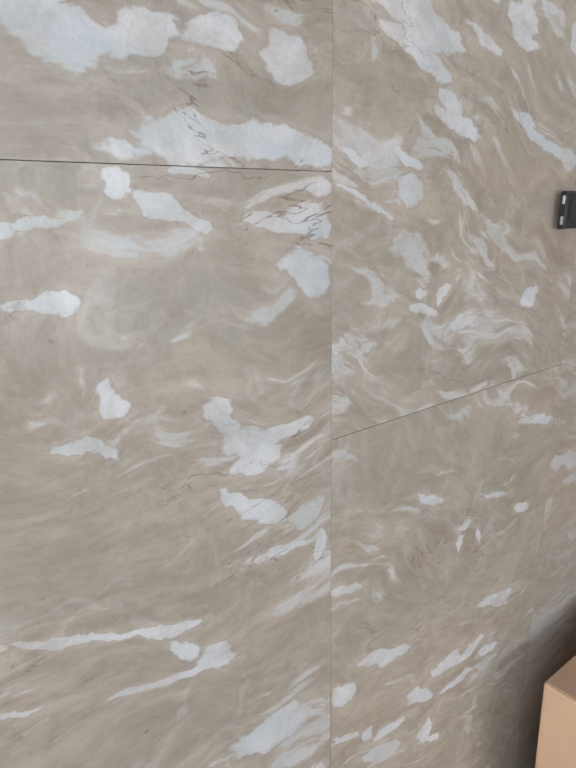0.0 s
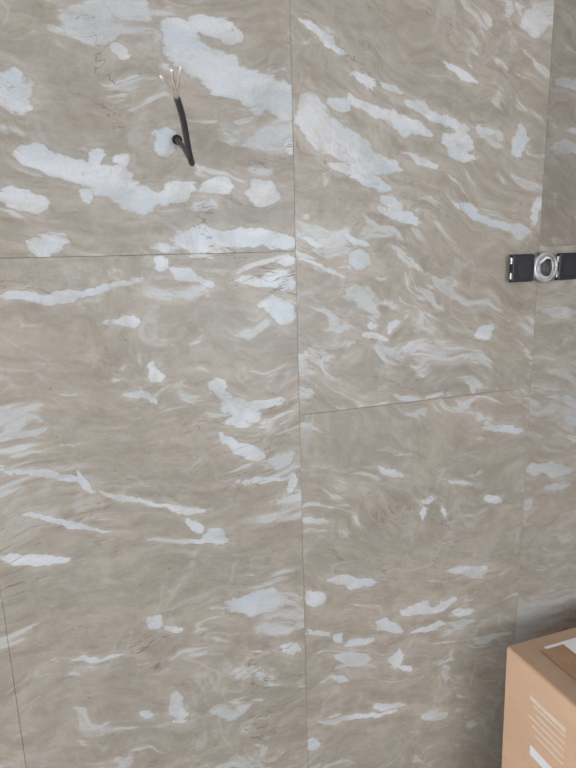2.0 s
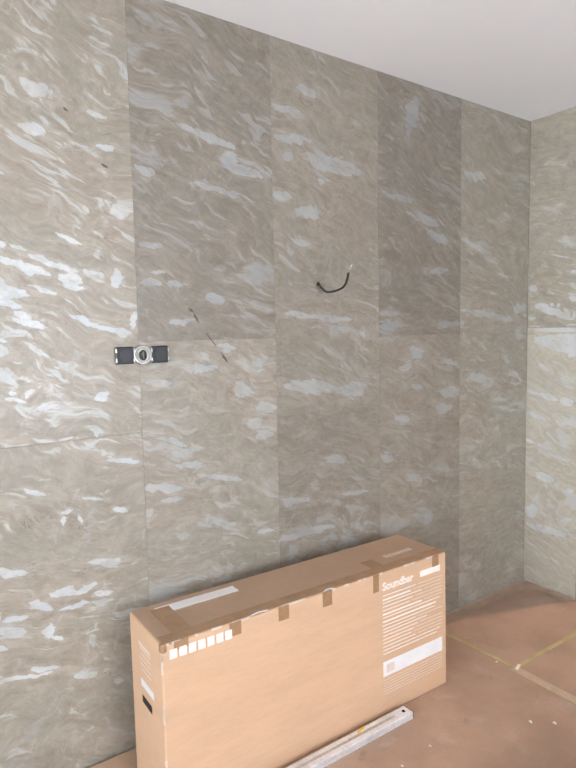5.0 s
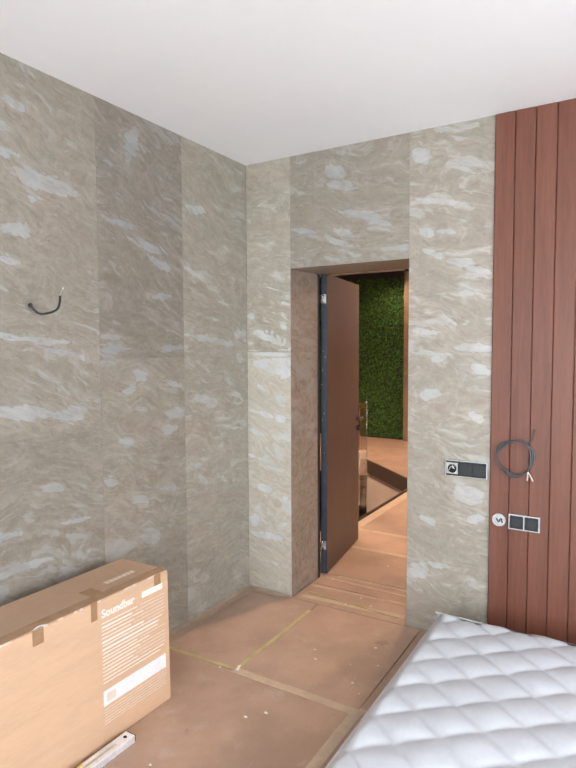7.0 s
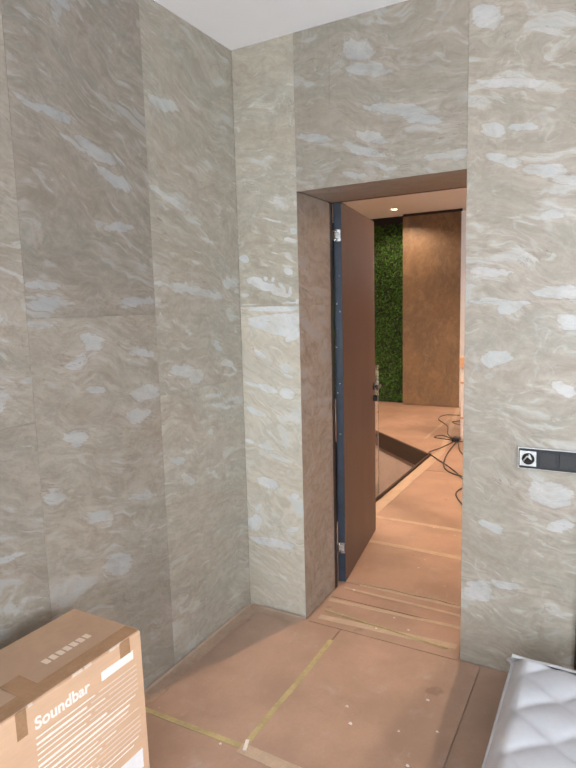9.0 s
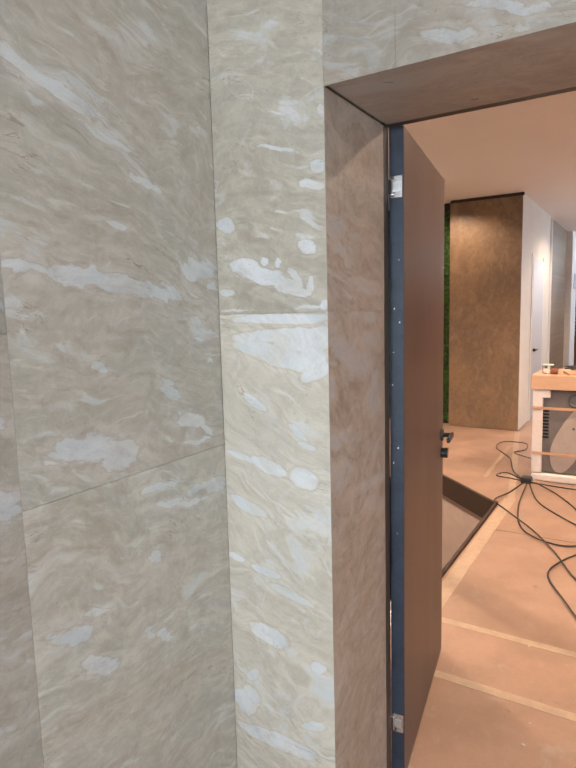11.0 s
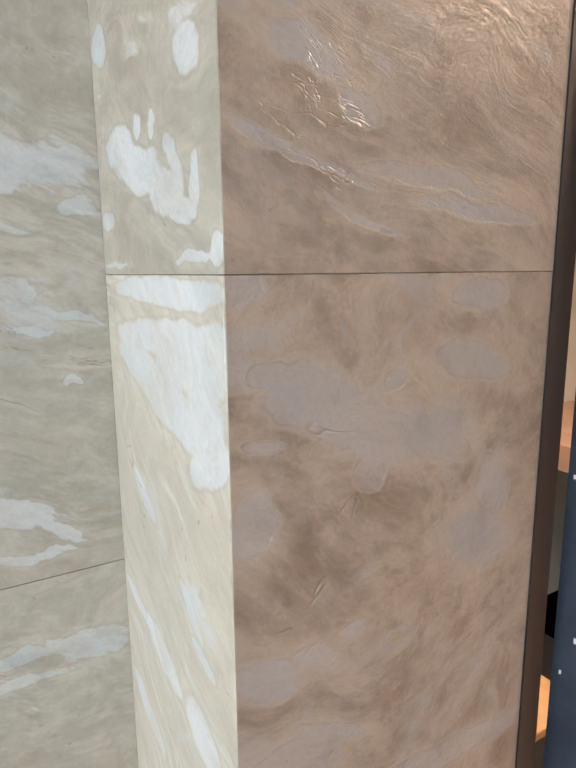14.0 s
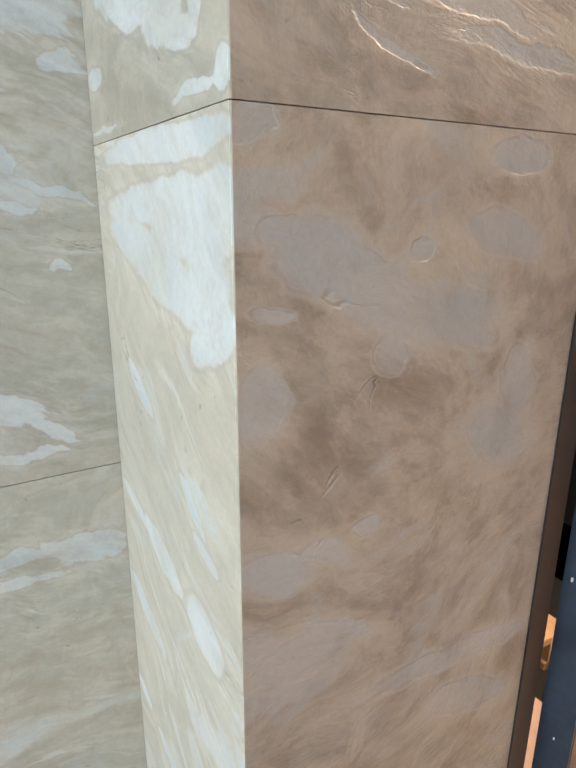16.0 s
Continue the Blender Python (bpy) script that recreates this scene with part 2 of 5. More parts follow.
    ("strip_low", [(-0.201, 1.586, 0.168, 0.013, 0), (-0.206, 1.545, 0.165, 0.017, -3), (-0.126, 1.509, 0.08, 0.023, 9), (-0.207, 1.482, 0.097, 0.027, 10), (-0.3, 1.528, 0.057, 0.035, -26), (-0.245, 1.527, 0.07, 0.028, -7), (-0.299, 1.448, 0.048, 0.019, -29), (-0.285, 1.477, 0.052, 0.025, -18), (-0.112, 1.361, 0.041, 0.013, 29), (-0.244, 1.29, 0.033, 0.01, 36), (-0.06, 1.204, 0.055, 0.01, 14), (-0.15, 1.189, 0.058, 0.02, 15), (-0.26, 1.169, 0.042, 0.029, 16), (-0.059, 1.074, 0.049, 0.014, 14), (-0.27, 1.257, 0.027, 0.008, 14), (-0.078, 1.061, 0.061, 0.017, 14), (-0.127, 0.884, 0.048, 0.014, 6), (-0.206, 0.835, 0.077, 0.013, 11)]),
    ("strip_low", [(-0.133, 0.698, 0.062, 0.028, 12), (-0.069, 0.554, 0.028, 0.016, -39), (-0.291, 0.647, 0.025, 0.016, -8), (-0.019, 0.471, 0.045, 0.023, -20), (-0.027, 0.906, 0.029, 0.009, 11), (-0.152, 0.377, 0.135, 0.024, 0), (-0.052, 0.469, 0.051, 0.035, -64), (-0.271, 0.466, 0.042, 0.013, -16)]),
    ("lintel", [(-0.041, 2.14, 0.032, 0.013, 15), (-0.713, 2.313, 0.078, 0.023, 25), (-0.683, 2.259, 0.12, 0.017, 19), (-0.746, 2.188, 0.076, 0.01, 18), (-0.637, 2.162, 0.054, 0.014, 13), (-1.011, 2.187, 0.073, 0.012, 6), (-1.076, 2.187, 0.039, 0.025, 1), (-0.948, 2.341, 0.079, 0.022, 17), (-0.29, 2.268, 0.055, 0.014, 5), (-0.168, 2.281, 0.11, 0.031, 20), (-0.427, 2.351, 0.09, 0.021, 16), (-0.234, 2.415, 0.088, 0.012, 15), (-0.693, 2.59, 0.11, 0.027, 16), (-0.071, 2.657, 0.07, 0.065, 8), (-0.821, 2.408, 0.155, 0.022, 13), (-0.66, 2.678, 0.071, 0.044, 15)]),
    ("pier", [(-1.411, 2.08, 0.072, 0.025, 14), (-1.5, 2.037, 0.07, 0.02, 13), (-1.429, 1.914, 0.05, 0.02, 3), (-1.212, 1.71, 0.076, 0.019, 5), (-1.343, 1.762, 0.023, 0.018, 3), (-1.475, 1.621, 0.108, 0.025, 4), (-1.242, 1.591, 0.117, 0.013, 4), (-1.296, 1.566, 0.048, 0.024, -21), (-1.516, 1.508, 0.055, 0.033, 19), (-1.499, 1.251, 0.049, 0.026, 26), (-1.461, 0.817, 0.083, 0.048, 5), (-1.24, 0.646, 0.059, 0.023, 9), (-1.503, 0.692, 0.046, 0.021, -12), (-1.192, 0.346, 0.061, 0.046, -6), (-1.302, 0.398, 0.075, 0.017, -3), (-1.248, 1.365, 0.06, 0.029, -14), (-1.273, 2.423, 0.128, 0.018, 12), (-1.21, 2.262, 0.05, 0.026, 17)]),
    ("pier", [(-1.33, 2.251, 0.058, 0.015, 10), (-1.254, 2.142, 0.066, 0.02, 19), (-1.186, 2.679, 0.062, 0.045, 22)]),
    ("reveal_low", [(3.086, 1.587, 0.014, 0.012, 0), (3.135, 1.511, 0.041, 0.027, -6), (3.101, 1.529, 0.023, 0.011, 6), (3.173, 1.489, 0.05, 0.023, -18), (3.231, 1.459, 0.064, 0.023, -13), (3.283, 1.455, 0.049, 0.028, -15), (3.204, 1.431, 0.019, 0.014, -21), (3.228, 1.507, 0.014, 0.01, -13), (3.323, 1.516, 0.05, 0.019, -7), (3.09, 1.411, 0.028, 0.021, -90), (3.341, 1.333, 0.053, 0.031, -25), (3.36, 1.389, 0.034, 0.021, -66), (3.099, 1.471, 0.018, 0.005, -7), (3.101, 1.267, 0.033, 0.019, -21), (3.149, 1.271, 0.022, 0.011, -17), (3.125, 1.18, 0.044, 0.023, -3), (3.163, 1.193, 0.043, 0.009, -32), (3.192, 1.288, 0.013, 0.008, 4)]),
    ("reveal_low", [(3.328, 1.579, 0.031, 0.016, -2), (3.323, 1.098, 0.114, 0.016, -2), (3.346, 1.03, 0.069, 0.024, -16)]),
    ("reveal_high", [(3.124, 1.805, 0.047, 0.028, 4), (3.142, 1.755, 0.039, 0.015, -15), (3.192, 1.725, 0.023, 0.012, -19), (3.119, 1.691, 0.049, 0.005, -16), (3.161, 1.677, 0.052, 0.004, -13), (3.262, 1.678, 0.08, 0.009, -4), (3.322, 1.656, 0.077, 0.009, -3), (3.195, 1.64, 0.038, 0.004, -19)]),
):
    PATCHES[slab_name] += few
# dark gouges in the veneer
MARKS_THIRD = [(0.848, 1.66, 0.034, 0.009, -55), (0.968, 1.501, 0.042, 0.009, -57), (0.827, 1.691, 0.024, 0.009, -43), (0.91, 1.575, 0.06, 0.005, -55)]
MARKS_SECOND = [(0.389, 2.361, 0.018, 0.008, -38), (0.511, 2.193, 0.023, 0.008, -10), (0.215, 0.1, 0.024, 0.007, -36)]
MATS = {}


def nodes_of(name, rough=0.5, metal=0.0, spec=0.5):
    m = bpy.data.materials.new(name)
    m.use_nodes = True
    t = m.node_tree
    b = t.nodes["Principled BSDF"]
    b.inputs["Roughness"].default_value = rough
    b.inputs["Metallic"].default_value = metal
    b.inputs["Specular IOR Level"].default_value = spec
    MATS[name] = m
    return m, t, b


def node(t, kind, **kw):
    n = t.nodes.new(kind)
    for k, v in kw.items():
        if k == "op":
            n.operation = v
        elif k == "clamp":
            n.use_clamp = v
        else:
            n.inputs[k].default_value = v
    return n


def math_node(t, op, a, b=None, c=None, clamp=False):
    n = t.nodes.new("ShaderNodeMath")
    n.operation, n.use_clamp = op, clamp
    for i, v in enumerate((a, b, c)):
        if v is None:
            continue
        if isinstance(v, (int, float)):
            n.inputs[i].default_value = v
        else:
            t.links.new(v, n.inputs[i])
    return n.outputs[0]


def vec_node(t, op, a, b):
    n = t.nodes.new("ShaderNodeVectorMath")
    n.operation = op
    for i, v in enumerate((a, b)):
        if isinstance(v, tuple):
            n.inputs[i].default_value = v
        else:
            t.links.new(v, n.inputs[i])
    return n.outputs[0]


def noise_node(t, vec, scale, detail=4.0, rough=0.55, distort=0.0, colour=False):
    n = t.nodes.new("ShaderNodeTexNoise")
    n.inputs["Scale"].default_value, n.inputs["Detail"].default_value = scale, detail
    n.inputs["Roughness"].default_value, n.inputs["Distortion"].default_value = rough, distort
    t.links.new(vec, n.inputs["Vector"])
    return n.outputs["Color" if colour else "Fac"]


def step_node(t, v, lo, hi):
    n = t.nodes.new("ShaderNodeMapRange")
    n.interpolation_type = "SMOOTHSTEP"
    n.inputs["From Min"].default_value, n.inputs["From Max"].default_value = lo, hi
    t.links.new(v, n.inputs["Value"])
    return n.outputs["Result"]


def mix_node(t, fac, a, b, mode="MIX"):
    n = t.nodes.new("ShaderNodeMix")
    n.data_type, n.blend_type = "RGBA", mode
    for i, v in ((0, fac), (6, a), (7, b)):
        if isinstance(v, (int, float)):
            n.inputs[i].default_value = v
        elif isinstance(v, tuple):
            n.inputs[i].default_value = (*v, 1)
        else:
            t.links.new(v, n.inputs[i])
    return n.outputs[2]


def bump_to(t, b, height, strength, dist):
    n = t.nodes.new("ShaderNodeBump")
    n.inputs["Strength"].default_value, n.inputs["Distance"].default_value = strength, dist
    t.links.new(height, n.inputs["Height"])
    t.links.new(n.outputs["Normal"], b.inputs["Normal"])


def simple(name, colour, rough=0.5, metal=0.0, vary=0.12, scale=9.0, bump=0.0, bscale=60.0, spec=0.5, stretch=(1, 1, 1)):
    """A surface of one paint with mottling at two scales."""
    m, t, b = nodes_of(name, rough, metal, spec)
    pos = t.nodes.new("ShaderNodeNewGeometry").outputs["Position"]
    pos = vec_node(t, "MULTIPLY", pos, tuple(stretch))
    big, small = noise_node(t, pos, scale, 5), noise_node(t, pos, scale * 7, 3)
    f = math_node(t, "ADD", math_node(t, "MULTIPLY", big, 0.65), math_node(t, "MULTIPLY", small, 0.35))
    f = step_node(t, f, 0.3, 0.7)
    lo = tuple(c * (1 - vary) for c in colour)
    hi = tuple(min(1, c * (1 + vary)) for c in colour)
    t.links.new(mix_node(t, f, lo, hi), b.inputs["Base Color"])
    r = math_node(t, "ADD", math_node(t, "MULTIPLY", big, 0.2), rough - 0.1)
    t.links.new(r, b.inputs["Roughness"])
    if bump:
        bump_to(t, b, noise_node(t, pos, bscale, 4), bump, 0.01)
    return m


def nearest(t, p, blobs, blend=0.25):
    """The least elliptic distance to any of the patches, which flow into one another where they meet."""
    best, here = None, p
    for i, (bx, bz, rx, rz, ang) in enumerate(blobs):
        if i % 6 == 5:   # hold the chain in order, so that few values are alive at once
            held = t.nodes.new("ShaderNodeVectorMath")
            held.operation = "MULTIPLY_ADD"
            t.links.new(best, held.inputs[0])
            held.inputs[1].default_value = (1e-7, 1e-7, 0)
            t.links.new(p, held.inputs[2])
            here = held.outputs[0]
        local = t.nodes.new("ShaderNodeMapping")
        local.vector_type = "TEXTURE"
        local.inputs["Location"].default_value = (bx, bz, 0)
        local.inputs["Rotation"].default_value = (0, 0, radians(ang))
        local.inputs["Scale"].default_value = (rx, rz, 1)
        t.links.new(here, local.inputs["Vector"])
        size = t.nodes.new("ShaderNodeVectorMath")
        size.operation = "LENGTH"
        t.links.new(local.outputs["Vector"], size.inputs[0])
        best = size.outputs["Value"] if best is None else math_node(t, "SMOOTH_MIN", best, size.outputs["Value"], blend)
    return best


def wobble(t, p, scale, amount, detail=3):
    """An offset that drifts with place, in metres."""
    n = noise_node(t, p, scale, detail, 0.5, colour=True)
    return vec_node(t, "MULTIPLY", vec_node(t, "SUBTRACT", n, (0.5, 0.5, 0.5)), (amount, amount * 0.8, 0.0))


def times(colour, k):
    return tuple(c * f for c, f in zip(colour, k if isinstance(k, tuple) else (k, k, k)))


def stone(name, axis, slant, tan, grey, white, patches=(), seed=0.0, rough=0.40, wisps=0.0, flecks=0.0, bump=0.10, opaque=0.9, marks=(), contrast=1.0, cracks=0.55, stretch=3.4, rings=0.35, edge=0.05, ridges=0.0, ragged=1.5, rim=0.35, rim_tone=(0.80, 0.72, 0.66), grit=0.0):
    """Thin sandstone veneer: tan ground with soft bedding, lobed chalky patches, drifting wisps, ring marks and hairline cracks.
    axis: the wall's own horizontal. wisps, flecks: how much of the ground the pale drifts cover."""
    m, t, b = nodes_of(name, rough, 0.0, 0.5)
    sep = t.nodes.new("ShaderNodeSeparateXYZ")
    t.links.new(t.nodes.new("ShaderNodeNewGeometry").outputs["Position"], sep.inputs[0])
    u, w = (sep.outputs["Y"], sep.outputs["X"]) if axis == "yx" else (sep.outputs["X" if axis == "x" else "Y"], sep.outputs["Z"])
    flat = t.nodes.new("ShaderNodeCombineXYZ")
    t.links.new(u, flat.inputs[0])
    t.links.new(w, flat.inputs[1])
    p0 = flat.outputs[0]
    p = vec_node(t, "ADD", p0, (0.0, 0.0, seed * 3.7))
    slow = vec_node(t, "ADD", p, wobble(t, p, 2.1, 0.34, 3))
    bent = vec_node(t, "ADD", slow, wobble(t, p, 9.0, 0.05, 3))
    rot = t.nodes.new("ShaderNodeMapping")
    rot.inputs["Rotation"].default_value = (0, 0, radians(slant))
    t.links.new(bent, rot.inputs["Vector"])
    bed = vec_node(t, "MULTIPLY", rot.outputs["Vector"], (1.0, stretch, 1.0))
    # the ground: tan drifting to grey, soft bedding, mottling
    ground = noise_node(t, bed, 1.7, 5, 0.55)
    soft = noise_node(t, bed, 5.0, 6, 0.6)
    mottle = noise_node(t, slow, 16.0, 6, 0.66)
    grain = noise_node(t, p, 190.0, 3, 0.6)
    col = mix_node(t, step_node(t, ground, 0.36, 0.62), tan, grey)
    col = mix_node(t, math_node(t, "MULTIPLY", step_node(t, soft, 0.50, 0.68), 0.5 * contrast), col, times(tan, (1.26, 1.28, 1.30)))
    col = mix_node(t, math_node(t, "MULTIPLY", step_node(t, soft, 0.48, 0.30), 0.5 * contrast), col, times(tan, (0.76, 0.72, 0.68)))
    col = mix_node(t, math_node(t, "MULTIPLY", step_node(t, mottle, 0.50, 0.68), 0.38 * contrast), col, times(tan, (1.34, 1.34, 1.34)))
    col = mix_node(t, math_node(t, "MULTIPLY", step_node(t, mottle, 0.48, 0.32), 0.30 * contrast), col, times(tan, (0.74, 0.69, 0.65)))
    fine = noise_node(t, bed, 15.0, 6, 0.68)
    speckle = noise_node(t, bent, 48.0, 6, 0.7)
    col = mix_node(t, math_node(t, "MULTIPLY", step_node(t, fine, 0.50, 0.64), 0.42 * contrast), col, times(tan, (1.34, 1.36, 1.38)))
    col = mix_node(t, math_node(t, "MULTIPLY", step_node(t, fine, 0.48, 0.34), 0.38 * contrast), col, times(tan, (0.74, 0.68, 0.63)))
    col = mix_node(t, math_node(t, "MULTIPLY", step_node(t, speckle, 0.52, 0.66), 0.26 * contrast), col, times(tan, (0.68, 0.63, 0.58)))
    col = mix_node(t, math_node(t, "MULTIPLY", step_node(t, speckle, 0.48, 0.36), 0.24 * contrast), col, times(tan, (1.42, 1.42, 1.42)))
    gritty = noise_node(t, slow, 26.0, 9, 0.76)
    if grit:
        col = mix_node(t, math_node(t, "MULTIPLY", step_node(t, gritty, 0.49, 0.37), grit), col, times(tan, (0.52, 0.48, 0.46)))
        col = mix_node(t, math_node(t, "MULTIPLY", step_node(t, gritty, 0.51, 0.63), grit), col, times(tan, (1.45, 1.5, 1.6)))
    # pale drifts: broad lobed wisps and short flecks, each with a lighter margin
    cover = math_node(t, "MULTIPLY", math_node(t, "SUBTRACT", noise_node(t, p, 2.6, 3, 0.5), 0.5), 0.42)
    broad = math_node(t, "ADD", noise_node(t, bed, 3.8, 5, 0.55, 0.4), cover)
    short = math_node(t, "ADD", noise_node(t, bed, 9.0, 4.5, 0.56, 0.5), cover)
    lo, so = 0.635 - wisps, 0.645 - flecks
    margin = math_node(t, "MAXIMUM", step_node(t, broad, lo - 0.055, lo), step_node(t, short, so - 0.05, so))
    col = mix_node(t, math_node(t, "MULTIPLY", margin, 0.45), col, times(tan, (1.32, 1.35, 1.38)))
    veil = math_node(t, "ADD", math_node(t, "MULTIPLY", step_node(t, fine, 0.36, 0.56), 0.5), 0.5)
    pale = math_node(t, "MULTIPLY", math_node(t, "MAXIMUM", math_node(t, "MULTIPLY", step_node(t, broad, lo - 0.01, lo + 0.045), 0.70), math_node(t, "MULTIPLY", step_node(t, short, so - 0.01, so + 0.045), 0.66)), veil)
    # ring marks
    ring = noise_node(t, slow, 6.5, 2, 0.5, 0.6)
    ring = math_node(t, "SUBTRACT", 1.0, step_node(t, math_node(t, "ABSOLUTE", math_node(t, "SUBTRACT", ring, 0.60)), 0.006, 0.026))
    ring = math_node(t, "MULTIPLY", ring, math_node(t, "MULTIPLY", step_node(t, mottle, 0.40, 0.56), rings))
    pale = math_node(t, "MAXIMUM", pale, ring)
    relief = math_node(t, "MULTIPLY", pale, 0.2)
    if patches:
        lobed = vec_node(t, "ADD", vec_node(t, "ADD", p0, wobble(t, p, 15.0, edge, 4)), wobble(t, p, 60.0, edge * 0.22, 3))
        away = nearest(t, lobed, patches)
        away = math_node(t, "MULTIPLY_ADD", math_node(t, "SUBTRACT", noise_node(t, bed, 9.0, 5, 0.6, 0.4), 0.5), ragged, away)
        col = mix_node(t, math_node(t, "MULTIPLY", math_node(t, "SUBTRACT", 1.0, step_node(t, away, 1.0, 2.4)), math_node(t, "MULTIPLY", step_node(t, fine, 0.40, 0.58), 0.6)), col, times(tan, (1.34, 1.37, 1.40)))
        col = mix_node(t, math_node(t, "MULTIPLY", math_node(t, "SUBTRACT", 1.0, step_node(t, math_node(t, "ABSOLUTE", math_node(t, "SUBTRACT", away, 1.08)), 0.02, 0.16)), rim), col, times(tan, rim_tone))
        crisp, faded = math_node(t, "SUBTRACT", 1.0, step_node(t, away, 0.88, 1.04)), math_node(t, "SUBTRACT", 1.0, step_node(t, away, 0.55, 1.45))
        inside = math_node(t, "ADD", math_node(t, "MULTIPLY", crisp, 0.62), math_node(t, "MULTIPLY", faded, 0.38))
        relief = math_node(t, "MAXIMUM", relief, inside)
        pale = math_node(t, "MAXIMUM", pale, math_node(t, "MULTIPLY", inside, math_node(t, "ADD", math_node(t, "MULTIPLY", step_node(t, noise_node(t, slow, 10.0, 6, 0.68), 0.38, 0.56), 0.42), 0.58)))
    tint = mix_node(t, step_node(t, noise_node(t, bed, 4.5, 5), 0.36, 0.64), white, times(white, (0.78, 0.84, 0.87)))
    tint = mix_node(t, math_node(t, "MULTIPLY", step_node(t, gritty, 0.50, 0.62), 0.40), tint, times(white, (0.80, 0.78, 0.74)))
    col = mix_node(t, math_node(t, "MULTIPLY", pale, opaque), col, tint)
    # hairline cracks along the bedding
    crack = noise_node(t, vec_node(t, "MULTIPLY", bed, (0.8, 1.2, 1.0)), 3.3, 5, 0.62, 0.4)
    line = math_node(t, "SUBTRACT", 1.0, step_node(t, math_node(t, "ABSOLUTE", math_node(t, "SUBTRACT", crack, 0.5)), 0.0004, 0.007))
    line = math_node(t, "MULTIPLY", line, step_node(t, noise_node(t, p, 4.3, 4), 0.60 - 0.1 * cracks, 0.67 - 0.1 * cracks))
    col = mix_node(t, math_node(t, "MULTIPLY", line, min(0.75, cracks)), col, (0.14, 0.10, 0.075))
    pit = step_node(t, noise_node(t, p, 75.0, 2, 0.5), 0.73, 0.78)
    col = mix_node(t, math_node(t, "MULTIPLY", pit, 0.45), col, (0.13, 0.10, 0.08))
    col = mix_node(t, math_node(t, "MULTIPLY", step_node(t, grain, 0.35, 0.7), 0.12), col, times(tan, 0.6))
    if marks:
        torn = vec_node(t, "ADD", p0, wobble(t, p, 60.0, 0.02, 4))
        gouge = math_node(t, "SUBTRACT", 1.0, step_node(t, nearest(t, torn, marks), 0.4, 0.75))
        col = mix_node(t, math_node(t, "MULTIPLY", gouge, 0.85), col, (0.06, 0.045, 0.035))
    t.links.new(col, b.inputs["Base Color"])
    t.links.new(math_node(t, "SUBTRACT", math_node(t, "ADD", math_node(t, "MULTIPLY", soft, 0.22), rough - 0.10), math_node(t, "MULTIPLY", pale, 0.08)), b.inputs["Roughness"])
    h = math_node(t, "ADD", math_node(t, "MULTIPLY", mottle, 0.6), math_node(t, "MULTIPLY", grain, 0.08))
    h = math_node(t, "ADD", h, math_node(t, "ADD", math_node(t, "MULTIPLY", soft, 0.4), math_node(t, "MULTIPLY", speckle, 0.16)))
    h = math_node(t, "SUBTRACT", h, math_node(t, "MULTIPLY", line, 0.4))
    h = math_node(t, "SUBTRACT", h, math_node(t, "MULTIPLY", relief, 0.18))
    if grit:
        h = math_node(t, "ADD", h, math_node(t, "MULTIPLY", gritty, grit * 0.7))
    if ridges:
        fold = math_node(t, "ABSOLUTE", math_node(t, "SUBTRACT", noise_node(t, bed, 7.0, 6, 0.6, 0.5), 0.5))
        h = math_node(t, "SUBTRACT", h, math_node(t, "MULTIPLY", step_node(t, fold, 0.0, 0.06), ridges))
    bump_to(t, b, h, bump, 0.012)
    return m


TAN, GREY, CHALK = (0.279, 0.239, 0.194), (0.258, 0.237, 0.196), (0.56, 0.57, 0.585)
BAYS = ["first", "second", "third", "fourth", "fifth", "last"]
# bay, tone above and below the joint (the upper also lowered for shade up there), slant, wisps, flecks, chalk's
# strength
SLABS = [("first", 0.97, 1.02, 8, 0.025, 0.03, 1.0), ("second", 1.06, 1.05, 22, -0.045, 0.02, 1.0), ("third", 0.78, 1.02, 24, 0.01, 0.04, 0.85),
         ("fourth", 0.90, 0.84, 20, 0.0, 0.03, 0.80), ("fifth", 0.74, 0.90, 24, 0.0, 0.03, 0.72), ("last", 1.04, 1.13, 16, -0.01, 0.0, 0.80)]
for i, (bay, high, low, slant, wisps, flecks, chalk) in enumerate(SLABS):
    pink = (1.0, 1.0, 1.0) if bay != "last" else (0.98, 1.0, 1.0)
    for level, tone in (("high", high), ("low", low)):
        stone(f"stone_{bay}_{level}", "x", slant - (8 if level == "low" else 0), times(times(TAN, tone), pink), times(times(GREY, tone), pink), times(CHALK, chalk * (0.55 + 0.45 * tone)), PATCHES[f"{bay}_{level}"],
              seed=i * 2 + (level == "low"), cracks=1.0 if bay == "first" else 0.6, rings=0.2, wisps=wisps, flecks=flecks, opaque=0.85 if i < 2 else 0.62, ragged=1.7 if i < 2 else 2.6, marks=MARKS_SECOND if bay == "second" and level == "high" else MARKS_THIRD if bay == "third" else ())
# strip beside the doorway: veneer colours lightened for the window light it faces
STRIP_TAN_LIT, STRIP_GREY_LIT, STRIP_WHITE_LIT = (0.45, 0.405, 0.325), (0.46, 0.43, 0.36), (0.62, 0.64, 0.655)
